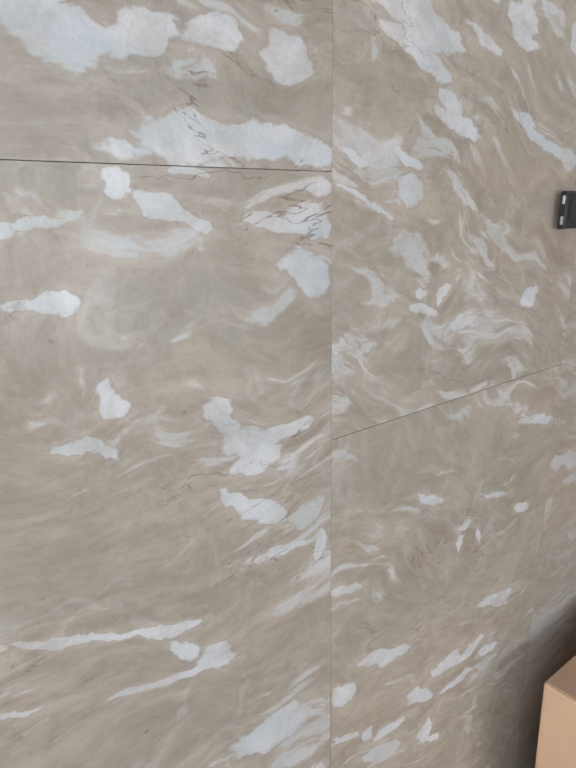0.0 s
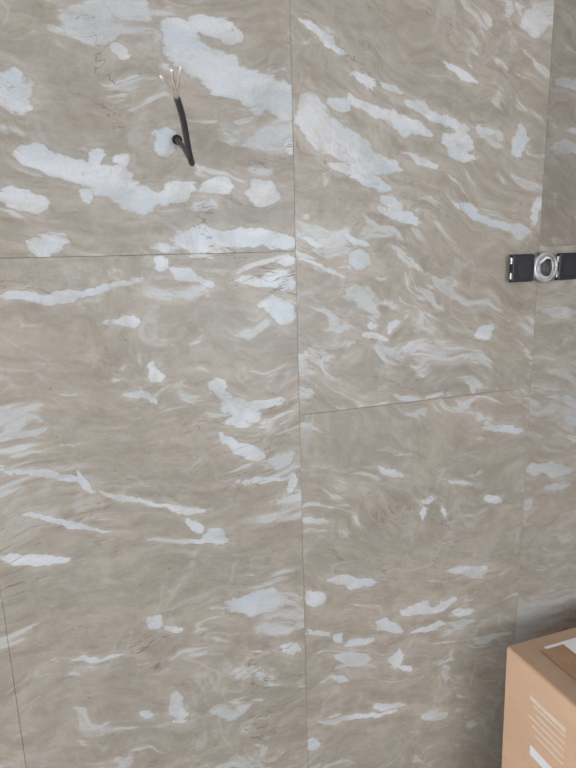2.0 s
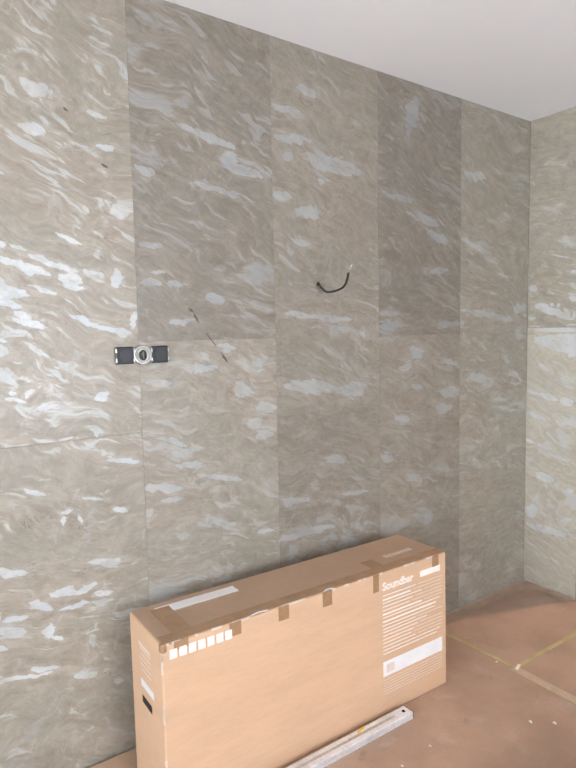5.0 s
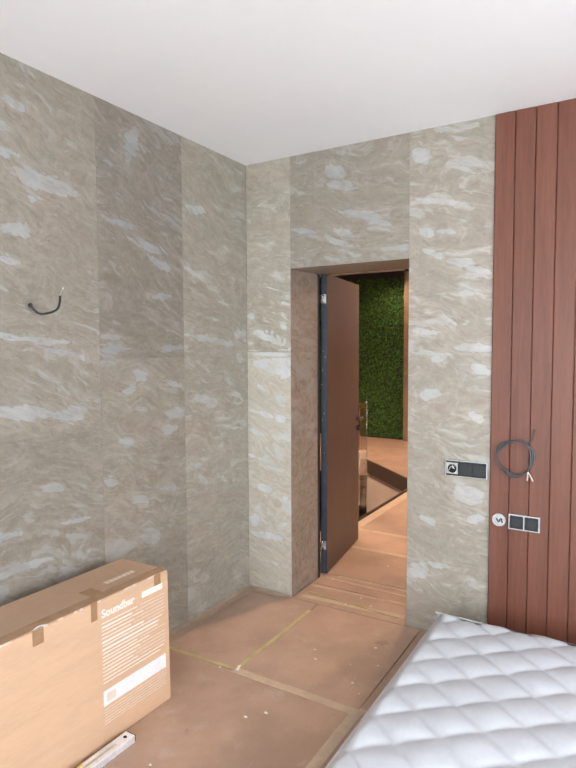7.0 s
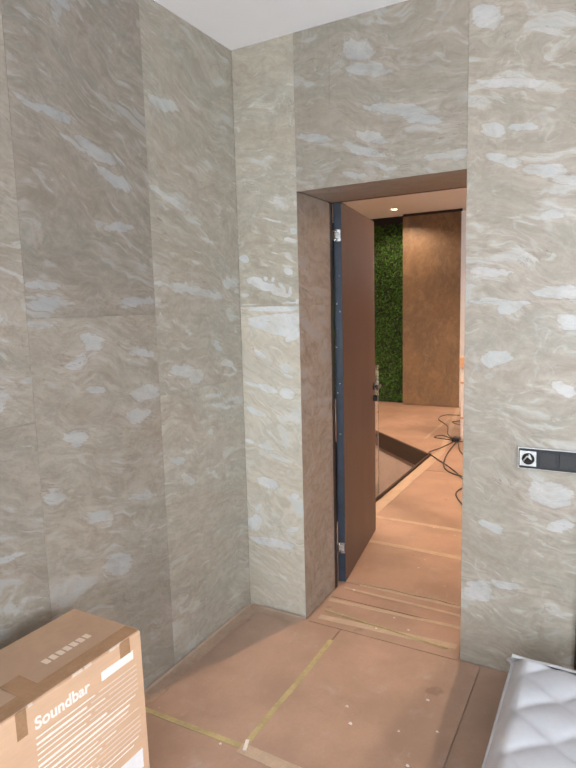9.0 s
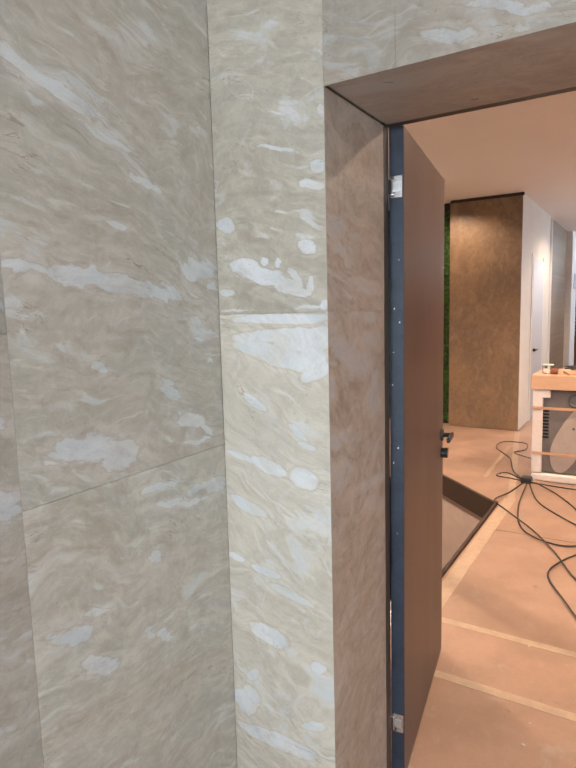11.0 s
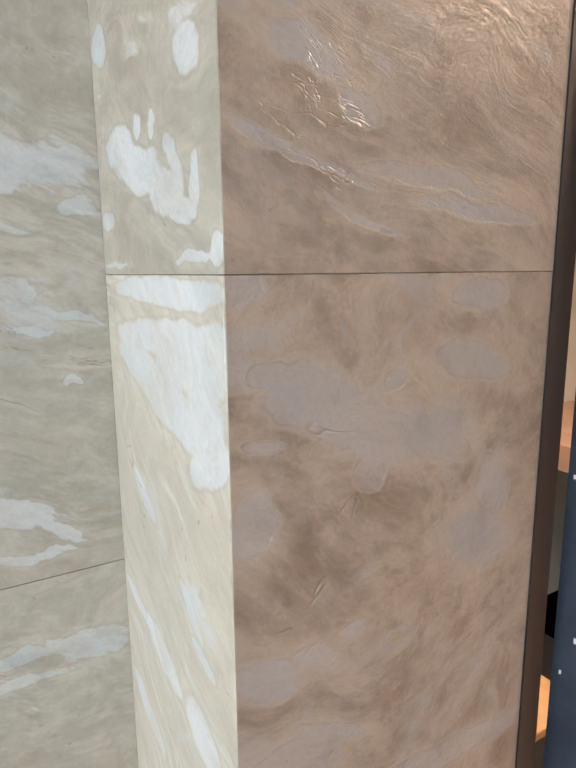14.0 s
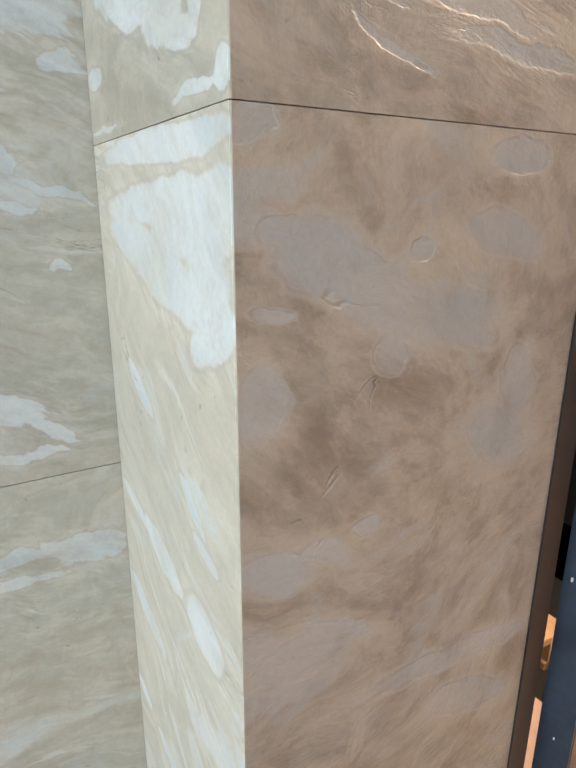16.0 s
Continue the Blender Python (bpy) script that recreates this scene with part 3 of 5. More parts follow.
# the 0.80 and 0.78 put the upper wall's shade into the colour
stone("stone_strip_high_lit", "y", -12, times(STRIP_TAN_LIT, 0.80), times(STRIP_GREY_LIT, 0.78), STRIP_WHITE_LIT, PATCHES["strip_high"], seed=21, opaque=0.8, wisps=-0.04, flecks=-0.02, contrast=0.9, bump=0.08, edge=0.03, ragged=0.8)
stone("stone_strip_low_lit", "y", -30, STRIP_TAN_LIT, STRIP_GREY_LIT, STRIP_WHITE_LIT, PATCHES["strip_low"], seed=22, opaque=0.8, wisps=-0.03, flecks=-0.02, contrast=0.7, bump=0.08, edge=0.022, stretch=4.0, ragged=0.7)
stone("stone_lintel", "y", -14, times(TAN, 1.0), times(GREY, 1.0), times(CHALK, 0.8), PATCHES["lintel"], seed=23, opaque=0.6, contrast=0.8, flecks=0.01, wisps=0.0)
stone("stone_pier", "y", -14, times(TAN, 1.16), times(GREY, 1.16), times(CHALK, 1.0), PATCHES["pier"], seed=24, opaque=0.6, contrast=0.8, flecks=0.01, wisps=0.01)
# doorway reveals: the veneer's colours darkened for shade away from the windows
REVEAL_TAN_SHADED, REVEAL_GREY_SHADED, REVEAL_PALE_SHADED = (0.222, 0.172, 0.131), (0.206, 0.172, 0.145), (0.285, 0.264, 0.258)
stone("stone_reveal_high_shaded", "x", 28, REVEAL_TAN_SHADED, times(REVEAL_GREY_SHADED, 1.05), REVEAL_PALE_SHADED, PATCHES["reveal_high"], seed=31, rough=0.36, grit=0.35, bump=0.28, opaque=0.75, cracks=0.2, edge=0.035, ridges=0.05, contrast=1.3, ragged=0.9, rim=0.5, rim_tone=(1.4, 1.4, 1.4))
stone("stone_reveal_low_shaded", "x", -12, REVEAL_TAN_SHADED, REVEAL_GREY_SHADED, REVEAL_PALE_SHADED, PATCHES["reveal_low"], seed=32, rough=0.38, grit=0.45, bump=0.5, opaque=0.66, cracks=0.2, edge=0.035, ridges=0.04, stretch=1.5, flecks=0.01, rings=0.6, contrast=1.5, ragged=0.8, rim=0.55, rim_tone=(1.28, 1.36, 1.48))
stone("stone_soffit", "yx", 14, (0.27, 0.222, 0.175), (0.26, 0.22, 0.18), (0.33, 0.30, 0.28), seed=33, rough=0.34, contrast=0.9)
stone("stone_hall", "y", 80, (0.20, 0.128, 0.070), (0.145, 0.100, 0.062), (0.26, 0.19, 0.12), seed=34, rough=0.5, contrast=0.8, opaque=0.4, bump=0.04, stretch=2.0, grit=0.25)
simple("ceiling_paint", (0.84, 0.84, 0.85), 0.7, vary=0.012, scale=1.5, bump=0.03, bscale=200)
simple("plaster", (0.62, 0.61, 0.59), 0.7, vary=0.05, scale=2, bump=0.05)
simple("stone_plain", (0.33, 0.30, 0.26), 0.6, vary=0.12, scale=3, bump=0.1)
simple("white_trim", (0.74, 0.74, 0.73), 0.5, vary=0.04)
simple("door_grey", (0.50, 0.53, 0.60), 0.5, vary=0.04)
simple("joint_shadow", (0.20, 0.165, 0.13), 0.9, vary=0.2)
simple("black_frame", (0.014, 0.012, 0.012), 0.4, vary=0.2)
simple("leaf_edge", (0.022, 0.032, 0.05), 0.45, vary=0.3, scale=14)
simple("leaf_skin", (0.085, 0.054, 0.044), 0.42, vary=0.10, scale=3, bump=0.05, bscale=400, stretch=(1, 1, 0.25))
simple("chrome", (0.75, 0.75, 0.76), 0.22, metal=1.0, vary=0.06)
simple("aluminium", (0.78, 0.80, 0.83), 0.42, metal=0.5, vary=0.16, scale=12)
simple("black_plastic", (0.02, 0.02, 0.022), 0.45, vary=0.15)
simple("dark_plastic", (0.012, 0.013, 0.017), 0.5, vary=0.12)
simple("white_plastic", (0.72, 0.72, 0.70), 0.4, vary=0.04)
simple("galvanised", (0.55, 0.56, 0.55), 0.35, metal=0.8, vary=0.2, scale=40)
simple("copper_tip", (0.78, 0.74, 0.68), 0.3, metal=0.7, vary=0.1)
simple("cable_sheath", (0.035, 0.033, 0.032), 0.5, vary=0.15)
simple("cable_grey", (0.075, 0.078, 0.082), 0.5, vary=0.15)
simple("mortar", (0.58, 0.56, 0.52), 0.9, vary=0.12, scale=60, bump=0.5, bscale=120)
simple("kraft_box", (0.60, 0.39, 0.25), 0.5, vary=0.06, scale=4, bump=0.05, bscale=220, stretch=(1, 1, 5))
# the carton's kraft with shade put into the colour, for its top
simple("kraft_box_shaded", (0.40, 0.265, 0.175), 0.5, vary=0.08, scale=5, bump=0.06, bscale=150)
simple("brown_tape", (0.34, 0.20, 0.11), 0.22, vary=0.15, scale=16, bump=0.08, bscale=50)
simple("printed_white", (0.82, 0.76, 0.70), 0.5, vary=0.05, scale=30)
simple("printed_pale", (0.68, 0.56, 0.46), 0.5, vary=0.05, scale=30)
simple("label_paper", (0.74, 0.72, 0.72), 0.5, vary=0.05)
simple("label_print", (0.62, 0.47, 0.38), 0.5, vary=0.1, scale=40)
simple("dark_hole", (0.015, 0.011, 0.009), 0.9, vary=0.1)
simple("masking_tape", (0.47, 0.36, 0.26), 0.5, vary=0.12, scale=14, bump=0.15, bscale=60)
simple("paper_edge", (0.36, 0.255, 0.185), 0.7, vary=0.12, scale=12, bump=0.3, bscale=40)
simple("yellow_tape", (0.42, 0.345, 0.17), 0.45, vary=0.2, scale=10, bump=0.15, bscale=50)
simple("chip", (0.75, 0.70, 0.65), 0.8, vary=0.1)
simple("foam", (0.78, 0.72, 0.68), 0.8, vary=0.06, scale=30, bump=0.3, bscale=180)
simple("strap", (0.55, 0.33, 0.2), 0.5, vary=0.1)
simple("appliance_back", (0.20, 0.18, 0.165), 0.5, metal=0.3, vary=0.12)
simple("appliance_plate", (0.42, 0.36, 0.32), 0.5, vary=0.08)
simple("fascia", (0.055, 0.032, 0.02), 0.5, vary=0.2)
simple("well_plaster", (0.62, 0.50, 0.42), 0.8, vary=0.08, scale=3)
simple("well_dark", (0.03, 0.028, 0.027), 0.8, vary=0.2)
simple("foil", (0.6, 0.63, 0.68), 0.25, metal=0.5, vary=0.3, scale=12)
simple("tread", (0.5, 0.32, 0.17), 0.5, vary=0.1)
simple("yellow_bag", (0.62, 0.42, 0.08), 0.6, vary=0.2)
simple("bucket_white", (0.74, 0.71, 0.69), 0.4, vary=0.05)
simple("bucket_print", (0.60, 0.38, 0.34), 0.45, vary=0.2, scale=40)
simple("quilt", (0.56, 0.57, 0.60), 0.42, vary=0.05, scale=8, bump=0.06, bscale=160)
simple("film", (0.66, 0.68, 0.70), 0.12, vary=0.08, scale=20, bump=0.6, bscale=22)


def kraft_floor(name, colour, gloss):
    m, t, b = nodes_of(name, gloss, 0.0, 0.4)
    pos = t.nodes.new("ShaderNodeNewGeometry").outputs["Position"]
    rnd = t.nodes.new("ShaderNodeObjectInfo").outputs["Random"]
    cloud, fleck = noise_node(t, pos, 2.4, 5, 0.6), noise_node(t, pos, 90, 3)
    dust = step_node(t, noise_node(t, pos, 5.5, 6, 0.65, 0.4), 0.55, 0.75)
    col = mix_node(t, step_node(t, cloud, 0.35, 0.65), tuple(c * 0.86 for c in colour), tuple(c * 1.08 for c in colour))
    col = mix_node(t, math_node(t, "MULTIPLY", dust, 0.5), col, (0.50, 0.42, 0.37))
    col = mix_node(t, math_node(t, "MULTIPLY", step_node(t, fleck, 0.3, 0.7), 0.10), col, tuple(c * 0.5 for c in colour))
    spot = step_node(t, noise_node(t, pos, 7.0, 3, 0.5), 0.68, 0.74)
    col = mix_node(t, math_node(t, "MULTIPLY", spot, 0.45), col, tuple(c * 0.45 for c in colour))
    scuff = step_node(t, noise_node(t, vec_node(t, "MULTIPLY", pos, (1.0, 5.0, 1.0)), 6.0, 6, 0.7, 0.6), 0.60, 0.72)
    col = mix_node(t, math_node(t, "MULTIPLY", scuff, 0.30), col, (0.55, 0.46, 0.40))
    hue = t.nodes.new("ShaderNodeHueSaturation")
    t.links.new(math_node(t, "ADD", math_node(t, "MULTIPLY", rnd, 0.10), 0.95), hue.inputs["Value"])
    t.links.new(col, hue.inputs["Color"])
    t.links.new(hue.outputs["Color"], b.inputs["Base Color"])
    t.links.new(math_node(t, "ADD", math_node(t, "MULTIPLY", dust, 0.25), gloss), b.inputs["Roughness"])
    bump_to(t, b, math_node(t, "ADD", cloud, math_node(t, "MULTIPLY", fleck, 0.05)), 0.15, 0.02)
    return m


kraft_floor("kraft_sheet", (0.40, 0.268, 0.196), 0.4)


def timber(name, dark, light, axis_stretch, rough=0.45):
    m, t, b = nodes_of(name, rough, 0.0, 0.45)
    pos = t.nodes.new("ShaderNodeNewGeometry").outputs["Position"]
    rnd = t.nodes.new("ShaderNodeObjectInfo").outputs["Random"]
    off = t.nodes.new("ShaderNodeCombineXYZ")
    t.links.new(math_node(t, "MULTIPLY", rnd, 23.0), off.inputs[2])
    p = vec_node(t, "MULTIPLY", vec_node(t, "ADD", pos, off.outputs[0]), axis_stretch)
    broad, fibre = noise_node(t, p, 3.0, 5, 0.6, 0.8), noise_node(t, p, 26.0, 5, 0.7)
    f = math_node(t, "ADD", math_node(t, "MULTIPLY", broad, 0.5), math_node(t, "MULTIPLY", fibre, 0.5))
    t.links.new(mix_node(t, step_node(t, f, 0.36, 0.64), dark, light), b.inputs["Base Color"])
    t.links.new(math_node(t, "ADD", math_node(t, "MULTIPLY", fibre, 0.25), rough - 0.12), b.inputs["Roughness"])
    bump_to(t, b, fibre, 0.25, 0.004)
    return m


timber("red_timber", (0.125, 0.041, 0.023), (0.178, 0.064, 0.038), (3.0, 3.0, 0.22))
timber("hall_timber", (0.17, 0.062, 0.03), (0.25, 0.10, 0.052), (2.0, 2.0, 0.25))


def glass_mat():
    m, t, b = nodes_of("clear_glass", 0.02)
    b.inputs["Transmission Weight"].default_value = 1.0
    b.inputs["IOR"].default_value = 1.45
    b.inputs["Base Color"].default_value = (0.93, 0.97, 0.95, 1)


glass_mat()


def glow(name, colour, strength):
    m, t, b = nodes_of(name)
    b.inputs["Emission Color"].default_value = (*colour, 1)
    b.inputs["Emission Strength"].default_value = strength


glow("lamp_face", (1.0, 0.82, 0.6), 9.0)
glow("bright_sky", (0.85, 0.93, 1.0), 3.0)


def moss_mat():
    m, t, b = nodes_of("moss", 0.75)
    rnd = t.nodes.new("ShaderNodeNewGeometry").outputs["Random Per Island"]
    t.links.new(mix_node(t, rnd, (0.012, 0.036, 0.004), (0.055, 0.15, 0.014)), b.inputs["Base Color"])


moss_mat()

# ---------- builders ----------


def link(name, bm, material, parent=None, smooth=False):
    me = bpy.data.meshes.new(name)
    bmesh.ops.recalc_face_normals(bm, faces=bm.faces)
    bm.to_mesh(me)
    bm.free()
    me.materials.append(MATS[material])
    if smooth:
        for f in me.polygons:
            f.use_smooth = True
    ob = new(name, me)
    if parent is not None:
        ob.parent = parent
    return ob


def part(name, bm, material, parent, label="", smooth=False):
    ob = link(name, bm, material, parent, smooth)
    return tagged(ob, label)


def thing(name, x, y, z, label, category, group="", rz=0.0, rx=0.0):
    ob = new(name)
    ob.matrix_world = pose(x, y, z, rx, 0, rz)
    ob.empty_display_size = 0.1
    return tagged(ob, label, category, group)


def box(x0, y0, z0, x1, y1, z1, bevel=0.0, seg=1, bm=None):
    bm = bm or bmesh.new()
    made = bmesh.ops.create_cube(bm, size=1.0)["verts"]
    for v in made:
        v.co = Vector(((x0 + x1) / 2 + v.co.x * (x1 - x0), (y0 + y1) / 2 + v.co.y * (y1 - y0), (z0 + z1) / 2 + v.co.z * (z1 - z0)))
    if bevel:
        edges = {e for v in made for e in v.link_edges}
        bmesh.ops.bevel(bm, geom=list(edges), offset=bevel, segments=seg, affect="EDGES", profile=0.5)
    return bm


def rod(a, b, r, seg=16, r2=None, bm=None):
    bm = bm or bmesh.new()
    a, b = Vector(a), Vector(b)
    m = Matrix.Translation((a + b) / 2) @ (b - a).to_track_quat("Z", "Y").to_matrix().to_4x4()
    bmesh.ops.create_cone(bm, cap_ends=True, segments=seg, radius1=r, radius2=r if r2 is None else r2, depth=(b - a).length, matrix=m)
    return bm


def spline(points, steps=10):
    pts = [Vector(p) for p in points]
    pts = [pts[0] * 2 - pts[1]] + pts + [pts[-1] * 2 - pts[-2]]
    out = []
    for i in range(1, len(pts) - 2):
        p0, p1, p2, p3 = pts[i - 1:i + 3]
        for k in range(steps):
            s = k / steps
            out.append(0.5 * (2 * p1 + (p2 - p0) * s + (2 * p0 - 5 * p1 + 4 * p2 - p3) * s * s + (3 * p1 - p0 - 3 * p2 + p3) * s ** 3))
    out.append(pts[-2])
    return out


def tube(points, r, steps=10, seg=8, bm=None):
    bm = bm or bmesh.new()
    line = spline(points, steps)
    rings, up = [], Vector((0.3, 0.2, 1)).normalized()
    for i, p in enumerate(line):
        d = (line[min(i + 1, len(line) - 1)] - line[max(i - 1, 0)]).normalized()
        side = d.cross(up)
        side = side.normalized() if side.length > 1e-4 else Vector((1, 0, 0))
        up = side.cross(d).normalized()
        rings.append([bm.verts.new(p + (side * math.cos(a) + up * math.sin(a)) * r) for a in (2 * math.pi * k / seg for k in range(seg))])
    for a, b in zip(rings, rings[1:]):
        for k in range(seg):
            bm.faces.new((a[k], a[(k + 1) % seg], b[(k + 1) % seg], b[k]))
    bm.faces.new(rings[0][::-1])
    bm.faces.new(rings[-1])
    return bm


def slab_x(parent, y, x0, x1, z0, z1, material, out=-1, thick=0.008, name="stone_slab"):
    """A veneer slab on a wall that runs along x; out: the side that it faces."""
    g = 0.0003
    lift = random.uniform(0.0, 0.0008)
    ya, yb = y, y + out * (thick + lift)
    return part(name, box(x0 + g, min(ya, yb), z0 + g, x1 - g, max(ya, yb), z1 - g, 0.0003), material, parent)


def slab_y(parent, x, y0, y1, z0, z1, material, out=-1, thick=0.008, name="stone_slab"):
    g = 0.0003
    lift = random.uniform(0.0, 0.0008)
    xa, xb = x, x + out * (thick + lift)
    return part(name, box(min(xa, xb), y0 + g, z0 + g, max(xa, xb), y1 - g, z1 - g, 0.0003), material, parent)


def setting(name, bm, material, label, category):
    return tagged(link(name, bm, material), label, category, kind="structure")


# ---------- the room ----------
WALL_Y = 0.009          # the bare wall behind the veneer
setting("wall_north", box(ROOM_X - 0.3, WALL_Y, 0, CORNER + 0.008, WALL_Y + 0.25, CEIL), "joint_shadow", "long wall clad in tan sandstone veneer slabs", "wall")
OPEN_L, OPEN_R, OPEN_T, FRAME_X = -0.3375, -1.117, 2.126, 3.433
WB0, WB1 = CORNER + 0.009, 3.466
bm = box(WB0, -0.3298, 0, WB1, WALL_Y + 0.25, HALL_CEIL + 0.2)
box(WB0, -1.125, OPEN_T + 0.008, WB1, -0.3298, HALL_CEIL + 0.2, bm=bm)
box(WB0, ROOM_Y, 0, WB1, -1.125, HALL_CEIL + 0.2, bm=bm)
wall_east = setting("wall_east", bm, "joint_shadow", "wall with a doorway, clad in stone veneer and red boards", "wall")
# far walls, each with a window opening
bm = box(ROOM_X - 0.3, ROOM_Y - 0.3, 0, ROOM_X, -4.25, CEIL)
box(ROOM_X - 0.3, -0.75, 0, ROOM_X, WALL_Y, CEIL, bm=bm)
box(ROOM_X - 0.3, -4.25, 2.7, ROOM_X, -0.75, CEIL, bm=bm)
box(ROOM_X - 0.3, -4.25, 0, ROOM_X, -0.75, 0.18, bm=bm)
setting("wall_west", bm, "stone_plain", "stone-clad wall with a wide window opening", "wall")
bm = box(ROOM_X, ROOM_Y - 0.3, 0, 0.4, ROOM_Y, CEIL)
box(1.9, ROOM_Y - 0.3, 0, WB0, ROOM_Y, CEIL, bm=bm)
box(0.4, ROOM_Y - 0.3, 2.2, 1.9, ROOM_Y, CEIL, bm=bm)
box(0.4, ROOM_Y - 0.3, 0, 1.9, ROOM_Y, 0.5, bm=bm)
setting("wall_south", bm, "stone_plain", "stone-clad wall with a window opening", "wall")
setting("ceiling", box(ROOM_X - 0.3, ROOM_Y - 0.3, CEIL, CORNER + 0.009, WALL_Y + 0.25, CEIL + 0.2), "ceiling_paint", "smooth white painted ceiling", "ceiling")
bm = box(ROOM_X - 0.3, ROOM_Y - 0.3, -0.25, 4.4, 3.6, -0.005)
box(4.4, -4.9, -0.25, 16.6, -0.02, -0.005, bm=bm)
floor = setting("floor", bm, "kraft_sheet", "subfloor under brown protective board", "floor")

# ---------- the door's leaf and frame ----------
door_frame = tagged(link("door_frame", box(FRAME_X, OPEN_L - 0.002, 0, FRAME_X + 0.032, OPEN_L + 0.03, OPEN_T + 0.03), "black_frame"), "black metal door frame set deep in the opening", "door frame", kind="structure")
part("head_frame", box(FRAME_X, OPEN_R - 0.03, OPEN_T + 0.001, FRAME_X + 0.032, OPEN_L - 0.003, OPEN_T + 0.03), "black_frame", door_frame)
part("side_frame", box(FRAME_X, OPEN_R - 0.03, 0, FRAME_X + 0.032, OPEN_R - 0.004, OPEN_T - 0.013), "black_frame", door_frame)

leaf = thing("door_1", 3.509, -0.347, 0.012, "dark brown flush door standing open into the hall", "door", rz=8.6)
leaf["kind"] = "structure"
part("door_panel", box(0.004, -0.022, 0, 0.83, 0.022, 2.13, 0.002), "leaf_skin", leaf)
part("edge_strip", box(0.0, -0.0215, 0.001, 0.0035, 0.0215, 2.129), "leaf_edge", leaf, "navy black metal edge strip")
rng = random.Random(17)
for k in range(8):   # splashed paint on the edge
    z, y, r = rng.choice((1.5, 1.56, 1.35, 0.9, 1.75, 1.1)) + rng.uniform(-0.06, 0.06), rng.uniform(-0.018, 0.018), rng.uniform(0.0012, 0.0035)
    part("paint_speck", box(-0.0006, y - r * 0.5, z - r, -0.0001, y + r * 0.5, z + r, 0.0001), "chip", leaf, "dried pale paint speck")
for z in (0.205, 1.955):
    hinge = part("hinge", box(-0.0035, -0.019, z - 0.032, -0.0005, 0.018, z + 0.032, 0.001), "chrome", leaf, "bright chrome hinge")
    part("knuckle", box(-0.014, 0.010, z - 0.024, -0.004, 0.052, z + 0.024, 0.003), "chrome", hinge)
    part("inset", box(-0.005, -0.012, z - 0.014, -0.0036, 0.008, z + 0.014), "galvanised", hinge)
for y, s in ((-0.022, -1), (0.022, 1)):
    handle = part("door_handle", rod((0.785, y, 1.035), (0.785, y + s * 0.008, 1.035), 0.026, 20), "black_plastic", leaf, "matt black lever handle")
    bm = rod((0.785, y + s * 0.008, 1.035), (0.785, y + s * 0.05, 1.035), 0.01, 12)
    box(0.67, y + s * 0.045 - 0.007, 1.025, 0.795, y + s * 0.045 + 0.007, 1.047, 0.003, bm=bm)
    part("lever", bm, "black_plastic", handle)
    part("thumb_turn", rod((0.785, y, 0.955), (0.785, y + s * 0.028, 0.955), 0.022, 20), "black_plastic", leaf)

# ---------- brown card box ----------
carton = thing("cardboard_carton", 1.164, -0.262, 0.0, "long brown cardboard carton leaning near the stone wall", "box", rz=-0.9, rx=-0.8)
L, D, H = 1.338, 0.30, 0.611
part("carton_body", box(-L / 2, -D / 2, 0, L / 2, D / 2, H - 0.004, 0.006, 2), "kraft_box", carton)
# same card as the body, darkened in its colour for shade
part("top_flap", box(-L / 2 + 0.004, -D / 2 + 0.004, H - 0.0035, L / 2 - 0.004, D / 2 - 0.004, H, 0.001), "kraft_box_shaded", carton)
part("edge_tape", box(-L / 2 + 0.01, -D / 2 + 0.002, H + 0.0004, L / 2 - 0.01, -D / 2 + 0.055, H + 0.0014), "brown_tape", carton, "glossy brown packing tape")
for x, w, d in ((-0.60, 0.05, 0.03), (-0.40, 0.045, 0.05), (-0.20, 0.045, 0.055), (0.0, 0.045, 0.06), (0.25, 0.03, 0.075), (0.60, 0.04, 0.05)):
    part("tape_tab", box(x - w / 2, -D / 2 - 0.0012, H - d, x + w / 2, -D / 2 - 0.0003, H - 0.002), "brown_tape", carton)
part("end_tape", box(-L / 2 + 0.06, -D / 2 + 0.03, H + 0.0016, -L / 2 + 0.13, D / 2 - 0.05, H + 0.0022), "brown_tape", carton)
part("end_tape", box(0.28, -D / 2 + 0.04, H + 0.0016, 0.34, -0.02, H + 0.0022), "brown_tape", carton)
part("top_label", box(-L / 2 + 0.08, 0.055, H + 0.0005, -L / 2 + 0.40, 0.11, H + 0.0015), "label_paper", carton, "white paper label strip")
for k in range(7):   # the maker's mark as plain blocks
    x = -L / 2 + 0.028 + k * 0.0335
    part("mark_block", box(x, -D / 2 - 0.0016, H - 0.056, x + 0.026, -D / 2 - 0.0003, H - 0.024, 0.0004), "printed_white", carton)
    x = L / 2 - 0.26 + k * 0.024
    part("mark_block", box(x, -0.045, H + 0.0005, x + 0.018, -0.018, H + 0.0014, 0.0004), "printed_pale", carton)
text = bpy.data.curves.new("lettering", "FONT")
text.body, text.size, text.extrude = "Soundbar", 0.046, 0.0004
text.offset = 0.0012
text.materials.append(MATS["printed_white"])
lettering = new("lettering", text)
lettering.parent = carton
lettering.matrix_local = pose(0.285, -D / 2 - 0.0008, H - 0.078, 90, 0, 0)
